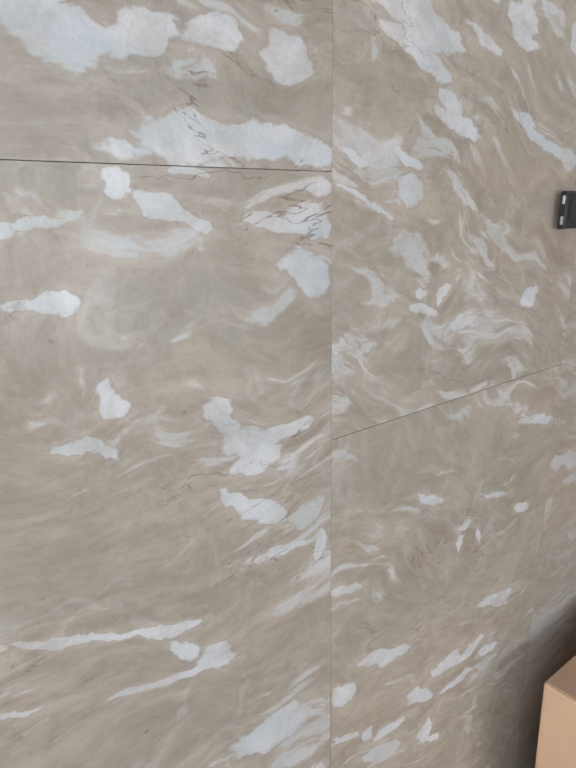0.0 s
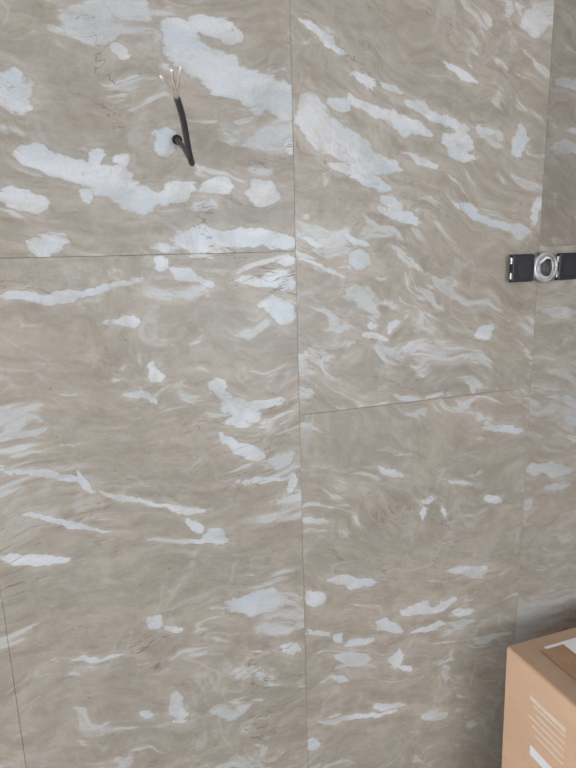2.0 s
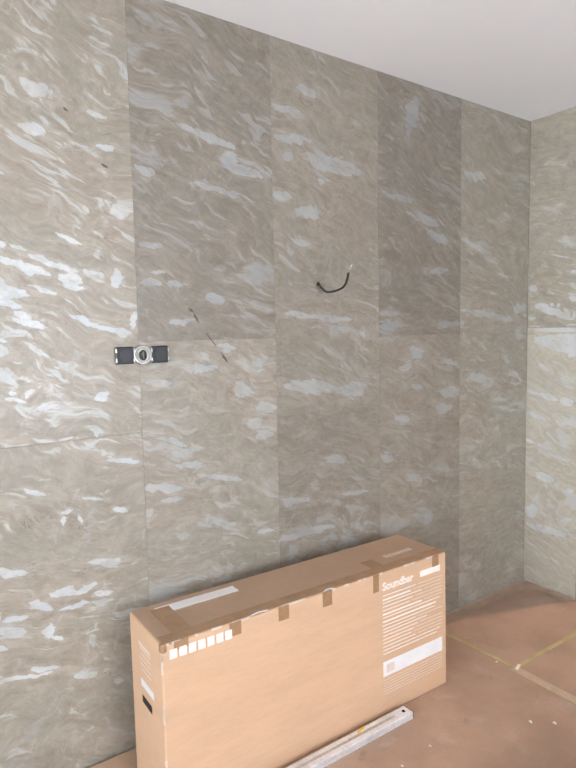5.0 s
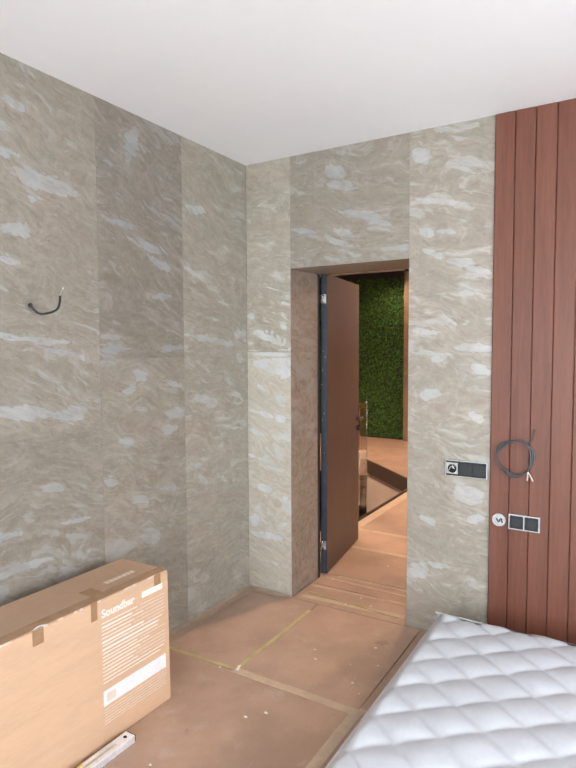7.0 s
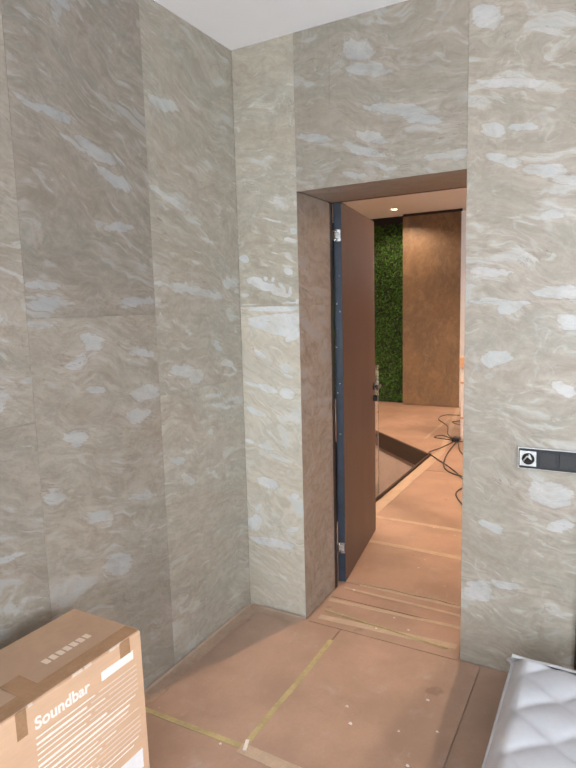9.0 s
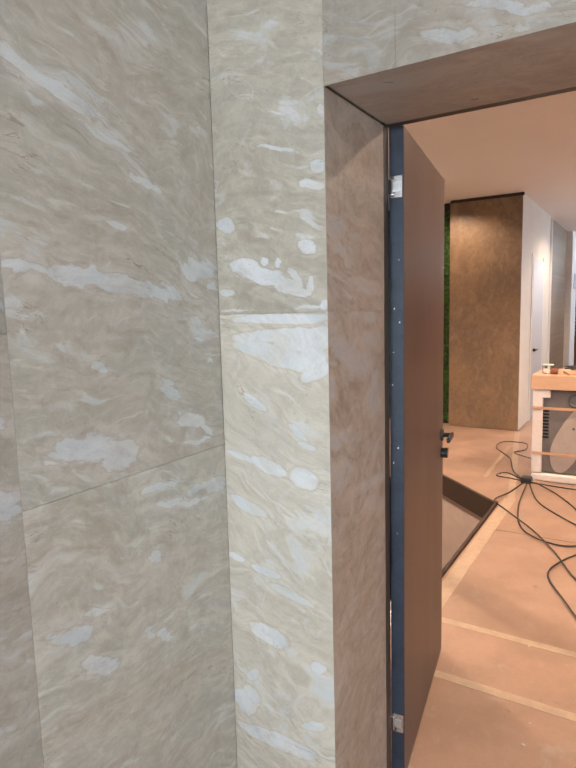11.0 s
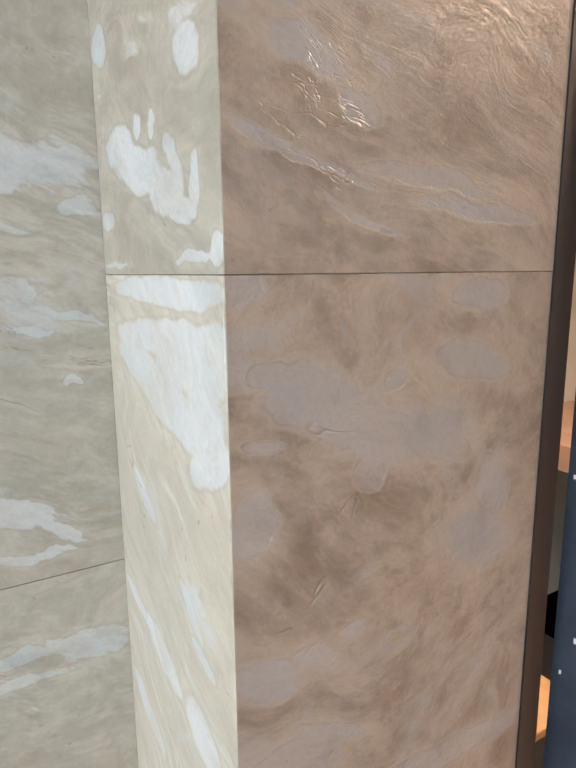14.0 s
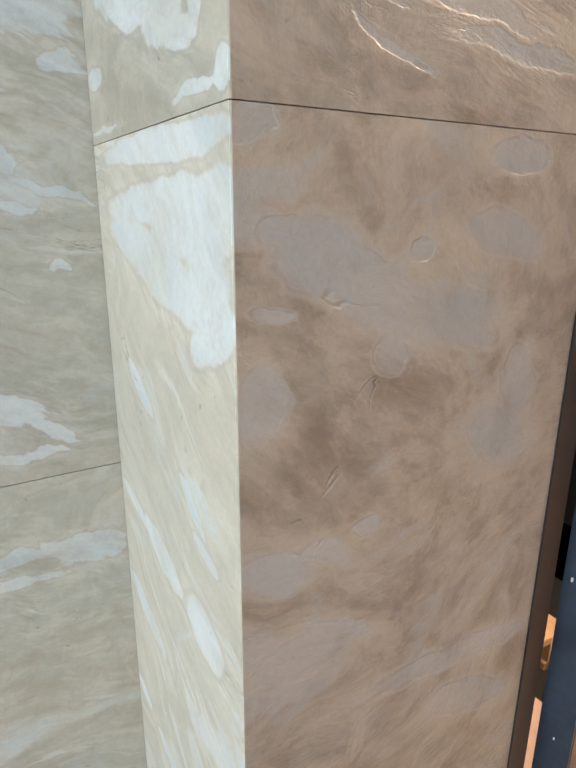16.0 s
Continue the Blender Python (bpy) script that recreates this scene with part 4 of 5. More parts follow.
part("print_bar", box(0.505, -D / 2 - 0.0012, H - 0.076, 0.63, -D / 2 - 0.0003, H - 0.050), "printed_white", carton)
rng = random.Random(4)
for k in range(17):
    z = H - 0.10 - k * 0.0155
    if 7 < k < 10:
        z -= 0.002
    w = rng.uniform(0.14, 0.36)
    part("print_line", box(0.285, -D / 2 - 0.001, z - (0.0065 if k in (1, 5, 7) else 0.0034), 0.285 + w, -D / 2 - 0.0003, z), "printed_white", carton)
    if w < 0.25:
        part("print_line", box(0.30 + w, -D / 2 - 0.001, z - 0.0034, 0.64, -D / 2 - 0.0003, z), "printed_pale", carton)
part("front_label", box(0.283, -D / 2 - 0.0014, 0.165, 0.640, -D / 2 - 0.0003, 0.228), "label_paper", carton, "white paper shipping label")
part("label_stamp", box(0.30, -D / 2 - 0.0020, 0.178, 0.345, -D / 2 - 0.0015, 0.214), "printed_pale", carton)
for k in range(6):
    z = 0.15 - k * 0.012
    part("print_line", box(0.285, -D / 2 - 0.001, z - 0.0025, 0.285 + 0.355, -D / 2 - 0.0003, z), "printed_pale", carton)
rng = random.Random(31)
for k in range(22):   # scuffed, torn edges
    x = rng.uniform(-L / 2, L / 2 - 0.05)
    part("edge_wear", box(x, -D / 2 - 0.0009, H - 0.0075, x + rng.uniform(0.008, 0.035), -D / 2 + 0.003, H - 0.0005), "printed_pale", carton)
for k in range(12):
    z = rng.uniform(0.02, H - 0.05)
    part("edge_wear", box(-L / 2 - 0.0006, -D / 2 - 0.0006, z, -L / 2 + 0.0045, -D / 2 + 0.0045, z + rng.uniform(0.008, 0.04)), "printed_pale", carton)
part("torn_corner", box(-L / 2 - 0.003, -D / 2 - 0.004, H - 0.030, -L / 2 + 0.02, -D / 2 + 0.02, H + 0.002, 0.008, 2), "brown_tape", carton)
part("lifted_tape", tube([(-0.34, -D / 2 - 0.001, H + 0.001), (-0.31, -D / 2 - 0.006, H + 0.008), (-0.27, -D / 2 - 0.003, H + 0.003)], 0.0022, 5, 5), "film", carton, "lifted shiny end of tape")
part("lifted_tape", tube([(-0.02, -D / 2 - 0.001, H + 0.001), (0.0, -D / 2 - 0.006, H + 0.009), (0.03, -D / 2 - 0.002, H + 0.002)], 0.0022, 5, 5), "film", carton, "lifted shiny end of tape")
# the carton's narrow end with its grip hole and print
part("grip_hole", box(-L / 2 - 0.0012, -0.045, 0.325, -L / 2 - 0.0002, 0.045, 0.352, 0.0004), "dark_hole", carton, "dark oblong grip hole")
for k in range(6):
    z = 0.54 - k * 0.018
    part("print_line", box(-L / 2 - 0.001, -0.05, z - (0.012 if k == 0 else 0.005), -L / 2 - 0.0002, 0.06 - 0.012 * (k % 3), z), "printed_pale", carton)
part("end_label", box(-L / 2 - 0.0012, -0.07, 0.385, -L / 2 - 0.0002, 0.05, 0.41), "label_paper", carton)

# ---------- straightedge, white offcut ----------
rule = thing("straightedge", 1.525, -0.478, 0.0025, "long aluminium builder's level lying on the floor board", "level", rz=-0.5)
part("bar", box(-1.2, -0.027, 0.0, 0, 0.027, 0.030, 0.002), "aluminium", rule)
part("top_groove", box(-1.18, -0.006, 0.0302, -0.08, 0.006, 0.0308), "galvanised", rule)
part("end_cap", box(0.0002, -0.026, 0.001, 0.004, 0.026, 0.029, 0.001), "dark_plastic", rule)
part("vial", rod((-0.27, 0.010, 0.031), (-0.23, 0.020, 0.031), 0.005, 10), "yellow_bag", rule, "small greenish bubble vial")
part("hang_hole", rod((-0.03, 0, 0.0302), (-0.03, 0, 0.0311), 0.008, 14), "dark_hole", rule)
offcut = thing("white_board_offcut", -0.05, -0.10, 0.0025, "white board offcut standing on the floor by the wall", "board", rz=-4)
part("board", box(-0.35, -0.10, 0, 0.095, 0.04, 0.135, 0.004, 2), "white_plastic", offcut)

# ---------- mattress ----------


def mattress():
    x0, x1, y0, y1, z0, z1 = 0.84, 2.84, -2.98, -1.37, 0.003, 0.24
    m = thing("mattress", (x0 + x1) / 2, (y0 + y1) / 2, z0, "white quilted mattress in clear film on the floor", "mattress")
    nx, ny = 190, 150
    bm = bmesh.new()
    grid = []
    hx, hy, h = (x1 - x0) / 2, (y1 - y0) / 2, z1 - z0
    for i in range(nx + 1):
        row = []
        for j in range(ny + 1):
            u, v = -hx + 2 * hx * i / nx, -hy + 2 * hy * j / ny
            e = min(hx - abs(u), hy - abs(v))
            drop = 0.045 * max(0.0, 1 - e / 0.07) ** 2
            a, b = (u * 0.92 + v * 0.8) / 0.20, (u * 0.92 - v * 0.8) / 0.20
            puff = (abs(math.sin(math.pi * a)) * abs(math.sin(math.pi * b))) ** 0.4
            wob = noise.noise(Vector((u * 3, v * 3, 0.3))) * 0.006 + noise.noise(Vector((u * 14, v * 14, 4))) * 0.002
            row.append(bm.verts.new((u, v, h - drop + 0.022 * puff * min(1, e / 0.05) + wob)))
        grid.append(row)
    for i in range(nx):
        for j in range(ny):
            bm.faces.new((grid[i][j], grid[i + 1][j], grid[i + 1][j + 1], grid[i][j + 1]))
    part("quilted_top", bm, "quilt", m, smooth=True)
    part("side_band", box(-hx + 0.004, -hy + 0.004, 0, hx - 0.004, hy - 0.004, h - 0.05, 0.02, 3), "quilt", m)
    part("piping", tube([(sx * (hx - 0.002) + dx * k, sy * (hy - 0.002) + dy * k, h - 0.047) for sx, sy, dx, dy in ((-1, -1, 2 * hx - 0.004, 0), (1, -1, 0, 2 * hy - 0.004), (1, 1, 0.004 - 2 * hx, 0), (-1, 1, 0, 0.004 - 2 * hy)) for k in (0.01, 0.3, 0.7, 0.99)], 0.008, 3), "quilt", m, smooth=True)
    # crumpled film over the head end
    bm = bmesh.new()
    rows = []
    for i in range(9):
        s = i / 8
        row = []
        for j in range(90):
            v = -hy + 2 * hy * j / 89
            n = noise.noise(Vector((s * 3, v * 9, 2))) * 0.014
            row.append(bm.verts.new((hx - 0.05 + 0.062 * math.sin(s * 1.6), v, h + 0.008 - 0.09 * s * s + n)))
        rows.append(row)
    for a, b in zip(rows, rows[1:]):
        for j in range(89):
            bm.faces.new((a[j], a[j + 1], b[j + 1], b[j]))
    part("film", bm, "film", m, "crinkled clear plastic film edge")
    return m


mattress()

# ---------- sockets, switches and loose wires ----------


def socket_unit(parent, u, z, out, size=0.066, rim=True):
    """A dark insert: out is the transform that puts the plate (in x, z, facing -y) on its wall."""
    h = size / 2
    p = part("insert", box(u - h, -0.010, z - h, u + h, 0.002, z + h, 0.002), "dark_plastic", parent)
    if rim:
        part("metal_rim", box(u - h - 0.001, -0.002, z - h - 0.001, u + h + 0.001, 0.001, z + h + 0.001), "black_plastic", p)
        for s in (-1, 1):
            for dz in (-0.017, 0.017):
                part("claw", box(u + s * (h + 0.0015) - 0.0025, -0.007, z + dz - 0.007, u + s * (h + 0.0015) + 0.0025, -0.003, z + dz + 0.007, 0.0008), "galvanised", p)
    part("well_ring", rod((u, -0.0104, z), (u, -0.0115, z), 0.021, 20), "black_plastic", p)
    return p


sock = thing("wall_socket_set", 0.618, -0.010, 1.525, "two dark inserts and an open metal box in the stone wall", "socket")
for u in (-0.067, 0.067):
    socket_unit(sock, u, 0, None, 0.061)
rim = bmesh.new()
line = [(0.031 * math.cos(a), -0.004, 0.031 * math.sin(a)) for a in (2 * math.pi * k / 24 for k in range(25))]
part("metal_box", tube(line, 0.005, 2, 6), "galvanised", sock, "round galvanised mounting box", smooth=True)
part("box_back", rod((0, -0.001, 0), (0, -0.0025, 0), 0.03, 24), "mortar", sock)
coil = [(0.016 * math.cos(a) * (1 - 0.05 * k), -0.006 - 0.0006 * k, 0.018 * math.sin(a)) for k, a in ((k, 0.9 * k) for k in range(17))]
part("coiled_wire", tube(coil, 0.0028, 5, 6), "cable_sheath", sock, smooth=True)
part("bright_wire", tube([(-0.02, -0.008, 0.01), (0.0, -0.012, 0.022), (0.018, -0.009, -0.004)], 0.0022, 5, 6), "white_plastic", sock, smooth=True)

switch = thing("wall_switch", -0.712, -0.010, 0.950, "dark single switch in a pale frame on the stone wall", "switch")
part("frame", box(-0.046, -0.009, -0.046, 0.046, 0.001, 0.046, 0.003), "black_plastic", switch)
part("rim", box(-0.048, -0.003, -0.048, 0.048, 0.0012, 0.048), "white_plastic", switch)
part("rocker", box(-0.032, -0.013, -0.032, 0.032, -0.006, 0.032, 0.002), "dark_plastic", switch)
part("mark", box(-0.005, -0.0136, -0.006, 0.005, -0.0131, -0.003), "bucket_print", switch)
sock2 = thing("wall_socket", -0.725, -0.010, 0.305, "dark socket low on the stone wall", "socket")
socket_unit(sock2, 0, 0, None, 0.078)

# triple plate on the stone beside the boards, and one in the boards
plate = thing("socket_plate", CORNER - 0.010, -1.452, 0.962, "long dark triple plate with one open box", "socket", rz=-90)
part("backing", box(-0.112, -0.003, -0.043, 0.112, 0.001, 0.043), "white_plastic", plate)
part("plate", box(-0.108, -0.011, -0.040, 0.108, -0.003, 0.040, 0.002), "dark_plastic", plate)
for u in (0.0, 0.071):
    part("insert", box(u - 0.029, -0.0135, -0.029, u + 0.029, -0.0105, 0.029, 0.001), "black_plastic", plate)
open_box = part("open_box", box(-0.105, -0.0135, -0.030, -0.042, -0.0108, 0.032, 0.001), "galvanised", plate, "open box with bright metal claws")
part("cavity", rod((-0.072, -0.0137, 0), (-0.072, -0.0143, 0), 0.024, 20), "dark_hole", open_box)
part("wire_ends", tube([(-0.09, -0.016, -0.01), (-0.075, -0.022, 0.012), (-0.06, -0.018, 0.0), (-0.07, -0.016, 0.02)], 0.003, 6, 6), "galvanised", open_box, smooth=True)

plate2 = thing("socket_set", CORNER - 0.021, -1.718, 0.712, "two dark sockets and an open round box in red boards", "socket", rz=-90)
for u in (0.0, 0.073):
    socket_unit(plate2, u, 0, None, 0.066)
part("plaster_ring", box(-0.040, -0.0025, -0.040, 0.113, 0.001, 0.040), "galvanised", plate2)
ring = part("round_box", rod((-0.088, -0.001, 0), (-0.088, -0.004, 0), 0.034, 24), "galvanised", plate2, "open round box with green wires")
part("cavity", rod((-0.088, -0.0042, 0), (-0.088, -0.0050, 0), 0.026, 20), "galvanised", ring)
part("wires", tube([(-0.10, -0.008, 0.01), (-0.088, -0.012, -0.008), (-0.076, -0.009, 0.01), (-0.07, -0.009, -0.012)], 0.004, 6, 6), "cable_grey", ring, smooth=True)

ring_pts = []
for k in range(66):
    a = 2.3 + k * 2 * math.pi / 22
    r = 0.095 + 0.007 * math.sin(k * 0.9) - 0.004 * (k // 22)
    ring_pts.append((CORNER - 0.026 - 0.004 * (k // 22), -1.705 + r * math.cos(a) * 0.95, 1.05 + r * math.sin(a)))
ring_pts += [(CORNER - 0.04, -1.77, 1.13), (CORNER - 0.045, -1.79, 1.165), (CORNER - 0.03, -1.795, 1.205)]
coil_cable = thing("coiled_cable", CORNER - 0.012, -1.705, 1.05, "thin dark cable coiled and hung on the boards", "cable")
ob = part("loop", tube([tuple(Vector(p) - Vector((CORNER - 0.012, -1.705, 1.05))) for p in ring_pts], 0.0042, 4, 6), "cable_grey", coil_cable, smooth=True)
for dy in (-0.008, 0.006):
    part("bare_end", tube([(-0.02, -0.065, -0.065), (-0.03, -0.072 + dy, -0.085), (-0.025, -0.075 + dy * 2, -0.11)], 0.003, 5, 6), "white_plastic", coil_cable, smooth=True)


def wall_wire(x, z, pts, label, r=0.0055):
    w = thing("wall_cable", x, -0.009, z, label, "cable")
    part("sheath", tube(pts, r, 10, 8), "cable_sheath", w, smooth=True)
    e = Vector(pts[-1])
    d = (e - Vector(pts[-2])).normalized()
    for k in range(3):
        s = Vector((0.008 * (k - 1.0), -0.004 * (k % 2), 0.004 * (k % 3)))
        part("bare_strand", tube([tuple(e - d * 0.004), tuple(e + d * 0.016 + s * 0.7), tuple(e + d * 0.034 + s * 1.8)], 0.0021, 4, 5), "copper_tip", w, "bare copper strand", smooth=True)
    part("hole_rim", rod((0, 0.0005, 0), (0, -0.0012, 0), r * 1.9, 14), "dark_hole", w)
    return w


wall_wire(-0.225, 1.775, [(0, 0.002, 0), (0.002, -0.05, -0.022), (0.002, -0.11, -0.052), (-0.004, -0.143, -0.061), (-0.012, -0.165, -0.045), (-0.024, -0.20, -0.01), (-0.036, -0.228, 0.012)], "black cable bent up out of the stone wall", 0.0048)
wall_wire(1.451, 1.812, [(0, 0.002, 0.004), (0.004, -0.02, -0.022), (0.014, -0.045, -0.038), (0.030, -0.09, -0.034), (0.012, -0.16, -0.022), (-0.030, -0.23, 0.0), (-0.058, -0.27, 0.022)], "short black cable hanging out of the stone wall", 0.0050)

# ---------- the hall ----------
bm = box(WB1, -1.0, HALL_CEIL, 16.6, 4.0, HALL_CEIL + 0.2)
box(WB1, -4.9, HALL_CEIL, 16.6, -1.0, HALL_CEIL + 0.2, bm=bm)
hall_ceiling = setting("ceiling", bm, "ceiling_paint", "smooth white hall ceiling lit by downlights", "ceiling")
setting("wall_hall_north", box(WB1, 3.6, -2.6, 16.6, 3.8, HALL_CEIL), "plaster", "plain plastered hall wall", "wall")
setting("wall_hall_south", box(WB1, -4.9, 0, 16.6, -4.7, HALL_CEIL), "plaster", "plain plastered hall wall", "wall")
core = setting("wall_core", box(9.62, 0.38, 0, 12.0, 1.27, HALL_CEIL), "plaster", "grey plastered wall block with a stone-clad end", "wall")
slab_y(core, 9.62, 0.375, 1.268, 0.0, HALL_CEIL - 0.04, "stone_hall", thick=0.02, name="stone_panel")
part("shadow_gap", box(9.605, 0.36, HALL_CEIL - 0.04, 9.619, 1.268, HALL_CEIL - 0.001), "black_frame", core)
setting("wall_moss_back", box(9.78, 1.272, -2.6, 9.98, 3.6, HALL_CEIL), "well_dark", "dark wall behind the moss", "wall")
setting("wall_far_block", box(12.35, 0.40, 0, 14.3, 0.9, HALL_CEIL), "stone_hall", "brown stone-clad wall", "wall")
part("pipe_trim", rod((12.2, 0.42, 0), (12.2, 0.42, HALL_CEIL), 0.05, 14), "white_trim", core)
setting("wall_column", box(14.35, 0.30, 0, 15.2, 0.9, HALL_CEIL), "white_trim", "white painted column", "column")
setting("wall_recess", box(11.9, 0.9, 0, 15.9, 1.05, HALL_CEIL), "stone_hall", "brown stone-clad wall", "wall")
hall_end = setting("wall_hall_end", box(16.2, -4.7, 0, 16.5, 3.6, HALL_CEIL), "plaster", "grey plastered end wall", "wall")
for k in range(8):
    part("board", box(16.12, 0.55 - (k + 1) * 0.3 + 0.003, 0, 16.198, 0.55 - k * 0.3, 2.36, 0.003), "hall_timber", hall_end)
window = setting("window_1", box(16.13, -1.0, 2.40, 16.19, -0.22, 2.92), "black_frame", "small high window in the end wall", "window")
part("pane", box(16.115, -0.95, 2.46, 16.128, -0.29, 2.87), "bright_sky", window)
part("window_trim", box(16.10, -0.219, 2.38, 16.19, -0.13, 2.94), "white_trim", window)
hall_door = setting("door_2", box(10.42, 0.362, 0, 11.32, 0.378, 2.24, 0.003), "door_grey", "pale grey flush door in the block", "door")
part("casing", box(10.36, 0.366, 0, 10.415, 0.378, 2.29), "white_trim", hall_door)
part("casing", box(11.325, 0.366, 0, 11.38, 0.378, 2.29), "white_trim", hall_door)
h2 = part("door_handle", rod((10.52, 0.361, 0.98), (10.52, 0.33, 0.98), 0.022, 14), "black_plastic", hall_door)
part("lever", box(10.51, 0.318, 0.968, 10.66, 0.33, 0.99, 0.003), "black_plastic", h2)
partition = setting("wall_partition", box(8.02, -3.6, 0, 8.2, -0.885, HALL_CEIL), "plaster", "partition faced with red timber", "wall")
for k in range(6):
    part("board", box(8.0, -0.885 - 0.3 * (k + 1) + 0.003, 0, 8.018, -0.885 - 0.3 * k, HALL_CEIL, 0.002), "hall_timber", partition)
part("end_board", box(8.0, -0.884, 0, 8.2, -0.868, HALL_CEIL, 0.002), "hall_timber", partition)
switch2 = thing("wall_panel", 14.8, 0.298, 1.9, "small grey control panel on the white column", "panel")
part("cover", box(-0.12, -0.02, 0, 0.12, 0.001, 0.3, 0.004), "door_grey", switch2)

# moss panel: many small leaf clumps on a backing
rng = random.Random(11)
verts, faces = [], []
for k in range(15000):
    y, z = rng.uniform(1.28, 3.1), rng.uniform(0.02, HALL_CEIL - 0.12)
    r = rng.uniform(0.012, 0.03)
    a, tilt, d = rng.uniform(0, 6.28), rng.uniform(-0.9, 0.9), rng.uniform(0.0, 0.05)
    c = Vector((9.775 - d, y, z))
    e1 = Vector((math.sin(tilt) * -0.8, math.cos(a), math.sin(a))) * r
    e2 = Vector((-0.5 * rng.random(), -math.sin(a), math.cos(a))) * r * 0.7
    n = len(verts)
    verts += [tuple(c - e1), tuple(c + e2 * 0.8), tuple(c + e1), tuple(c - e2 * 0.8 + Vector((-0.006, 0, 0)))]
    faces += [(n, n + 1, n + 2), (n, n + 2, n + 3)]
me = bpy.data.meshes.new("moss_panel")
me.from_pydata(verts, [], faces)
me.materials.append(MATS["moss"])
tagged(new("moss_panel", me), "bright green preserved moss covering the hall wall", "moss wall", kind="stuff")

# stair well
WELL = [(4.42, -0.02), (6.62, -0.02), (7.72, 1.12), (7.72, 3.2), (4.42, 3.2)]
bm = bmesh.new()


def prism(bm, pts, z0, z1):
    lo = [bm.verts.new((x, y, z0)) for x, y in pts]
    hi = [bm.verts.new((x, y, z1)) for x, y in pts]
    bm.faces.new(lo[::-1])
    bm.faces.new(hi)
    for i in range(len(pts)):
        j = (i + 1) % len(pts)
        bm.faces.new((lo[i], lo[j], hi[j], hi[i]))
    return bm


setting("floor_hall", prism(prism(bmesh.new(), [(6.62, -0.019), (16.2, -0.019), (16.2, 1.12), (7.72, 1.12)], -0.25, -0.005), [(7.72, 1.121), (16.2, 1.121), (16.2, 3.6), (7.72, 3.6)], -0.25, -0.005), "kraft_sheet", "hall floor under protective board", "floor")
well = setting("stair_well", prism(bmesh.new(), [(4.0, -0.5), (8.6, -0.5), (8.6, 3.55), (4.0, 3.55)], -2.7, -2.6), "well_dark", "dark bottom of the stair well", "stair well")
fascia_dir = Vector((1.10, 1.14, 0)).normalized()
fn = Vector((fascia_dir.y, -fascia_dir.x, 0))


def strip(a, b, thick, z0, z1):
    a, b = Vector((*a, 0)), Vector((*b, 0))
    d = (b - a).normalized()
    n = Vector((-d.y, d.x, 0)) * thick
    return prism(bmesh.new(), [(p.x, p.y) for p in (a, b, b + n, a + n)], z0, z1)


part("fascia", strip((6.62, -0.018), (7.74, 1.14), 0.03, -0.19, -0.002), "fascia", well, "dark brown edge board")
part("well_wall", strip((6.66, -0.016), (7.78, 1.14), 0.02, -2.6, -0.191), "well_plaster", well)
part("fascia", strip((4.42, -0.021), (6.60, -0.021), 0.02, -0.19, -0.002), "fascia", well)
part("edge_trim", strip((4.42, -0.016), (6.62, -0.016), 0.02, -0.004, 0.012), "fascia", well)
part("well_wall", strip((4.40, -0.045), (6.70, -0.045), 0.02, -2.6, -0.191), "well_plaster", well)
for k in range(7):
    part("stair_tread", box(4.55 + 0.27 * k, 0.95, -0.35 - 0.18 * k, 4.86 + 0.27 * k, 1.95, -0.30 - 0.18 * k, 0.004), "tread", well)
    part("stair_riser", box(4.845 + 0.27 * k, 0.95, -0.53 - 0.18 * k, 4.86 + 0.27 * k, 1.95, -0.351 - 0.18 * k), "tread", well)
sheet = thing("foil_sheet", 6.2, 0.35, -1.2, "crumpled silvery sheeting heaped in the stair well", "sheeting")
bm = bmesh.new()
bmesh.ops.create_grid(bm, x_segments=26, y_segments=18, size=0.5)
for v in bm.verts:
    v.co.z = 0.22 * noise.noise(v.co * 4) + 0.10 * noise.noise(v.co * 11) + 0.2
part("sheeting", bm, "foil", sheet)
block = thing("packing_case", 6.2, 0.35, -2.598, "dark packing case down in the stair well", "case")
part("case_body", box(-0.55, -0.3, 0, 0.55, 0.6, 1.36, 0.01), "well_dark", block)
balustrade = thing("glass_balustrade", 5.12, 0.05, -0.6, "frameless glass pane standing at the stair", "balustrade")
part("pane", box(-0.10, 0, 0, 0.08, 0.016, 1.70, 0.002), "clear_glass", balustrade)
part("clamp", box(-0.03, -0.01, 0.4, 0.03, 0.026, 0.46, 0.002), "chrome", balustrade)

# appliance in open packing, with clutter on top
app = thing("packed_appliance", 7.40, -0.475, 0.0035, "appliance in white foam packing under a brown carton lid", "appliance", rz=0)
W = 0.335
part("foam_base", box(0, -W, 0, 0.62, W, 0.07, 0.01), "foam", app)
for s in (-1, 1):
    part("foam_post", box(0, s * W - (0.085 if s > 0 else 0), 0.07, 0.09, s * W + (0.085 if s < 0 else 0), 0.845, 0.008), "foam", app)
    part("foam_post", box(0.53, s * W - (0.085 if s > 0 else 0), 0.07, 0.62, s * W + (0.085 if s < 0 else 0), 0.845, 0.008), "foam", app)
    part("foam_corner", box(-0.002, s * (W - 0.09) - 0.055, 0.77, 0.09, s * (W - 0.09) + 0.055, 0.844, 0.006), "foam", app)
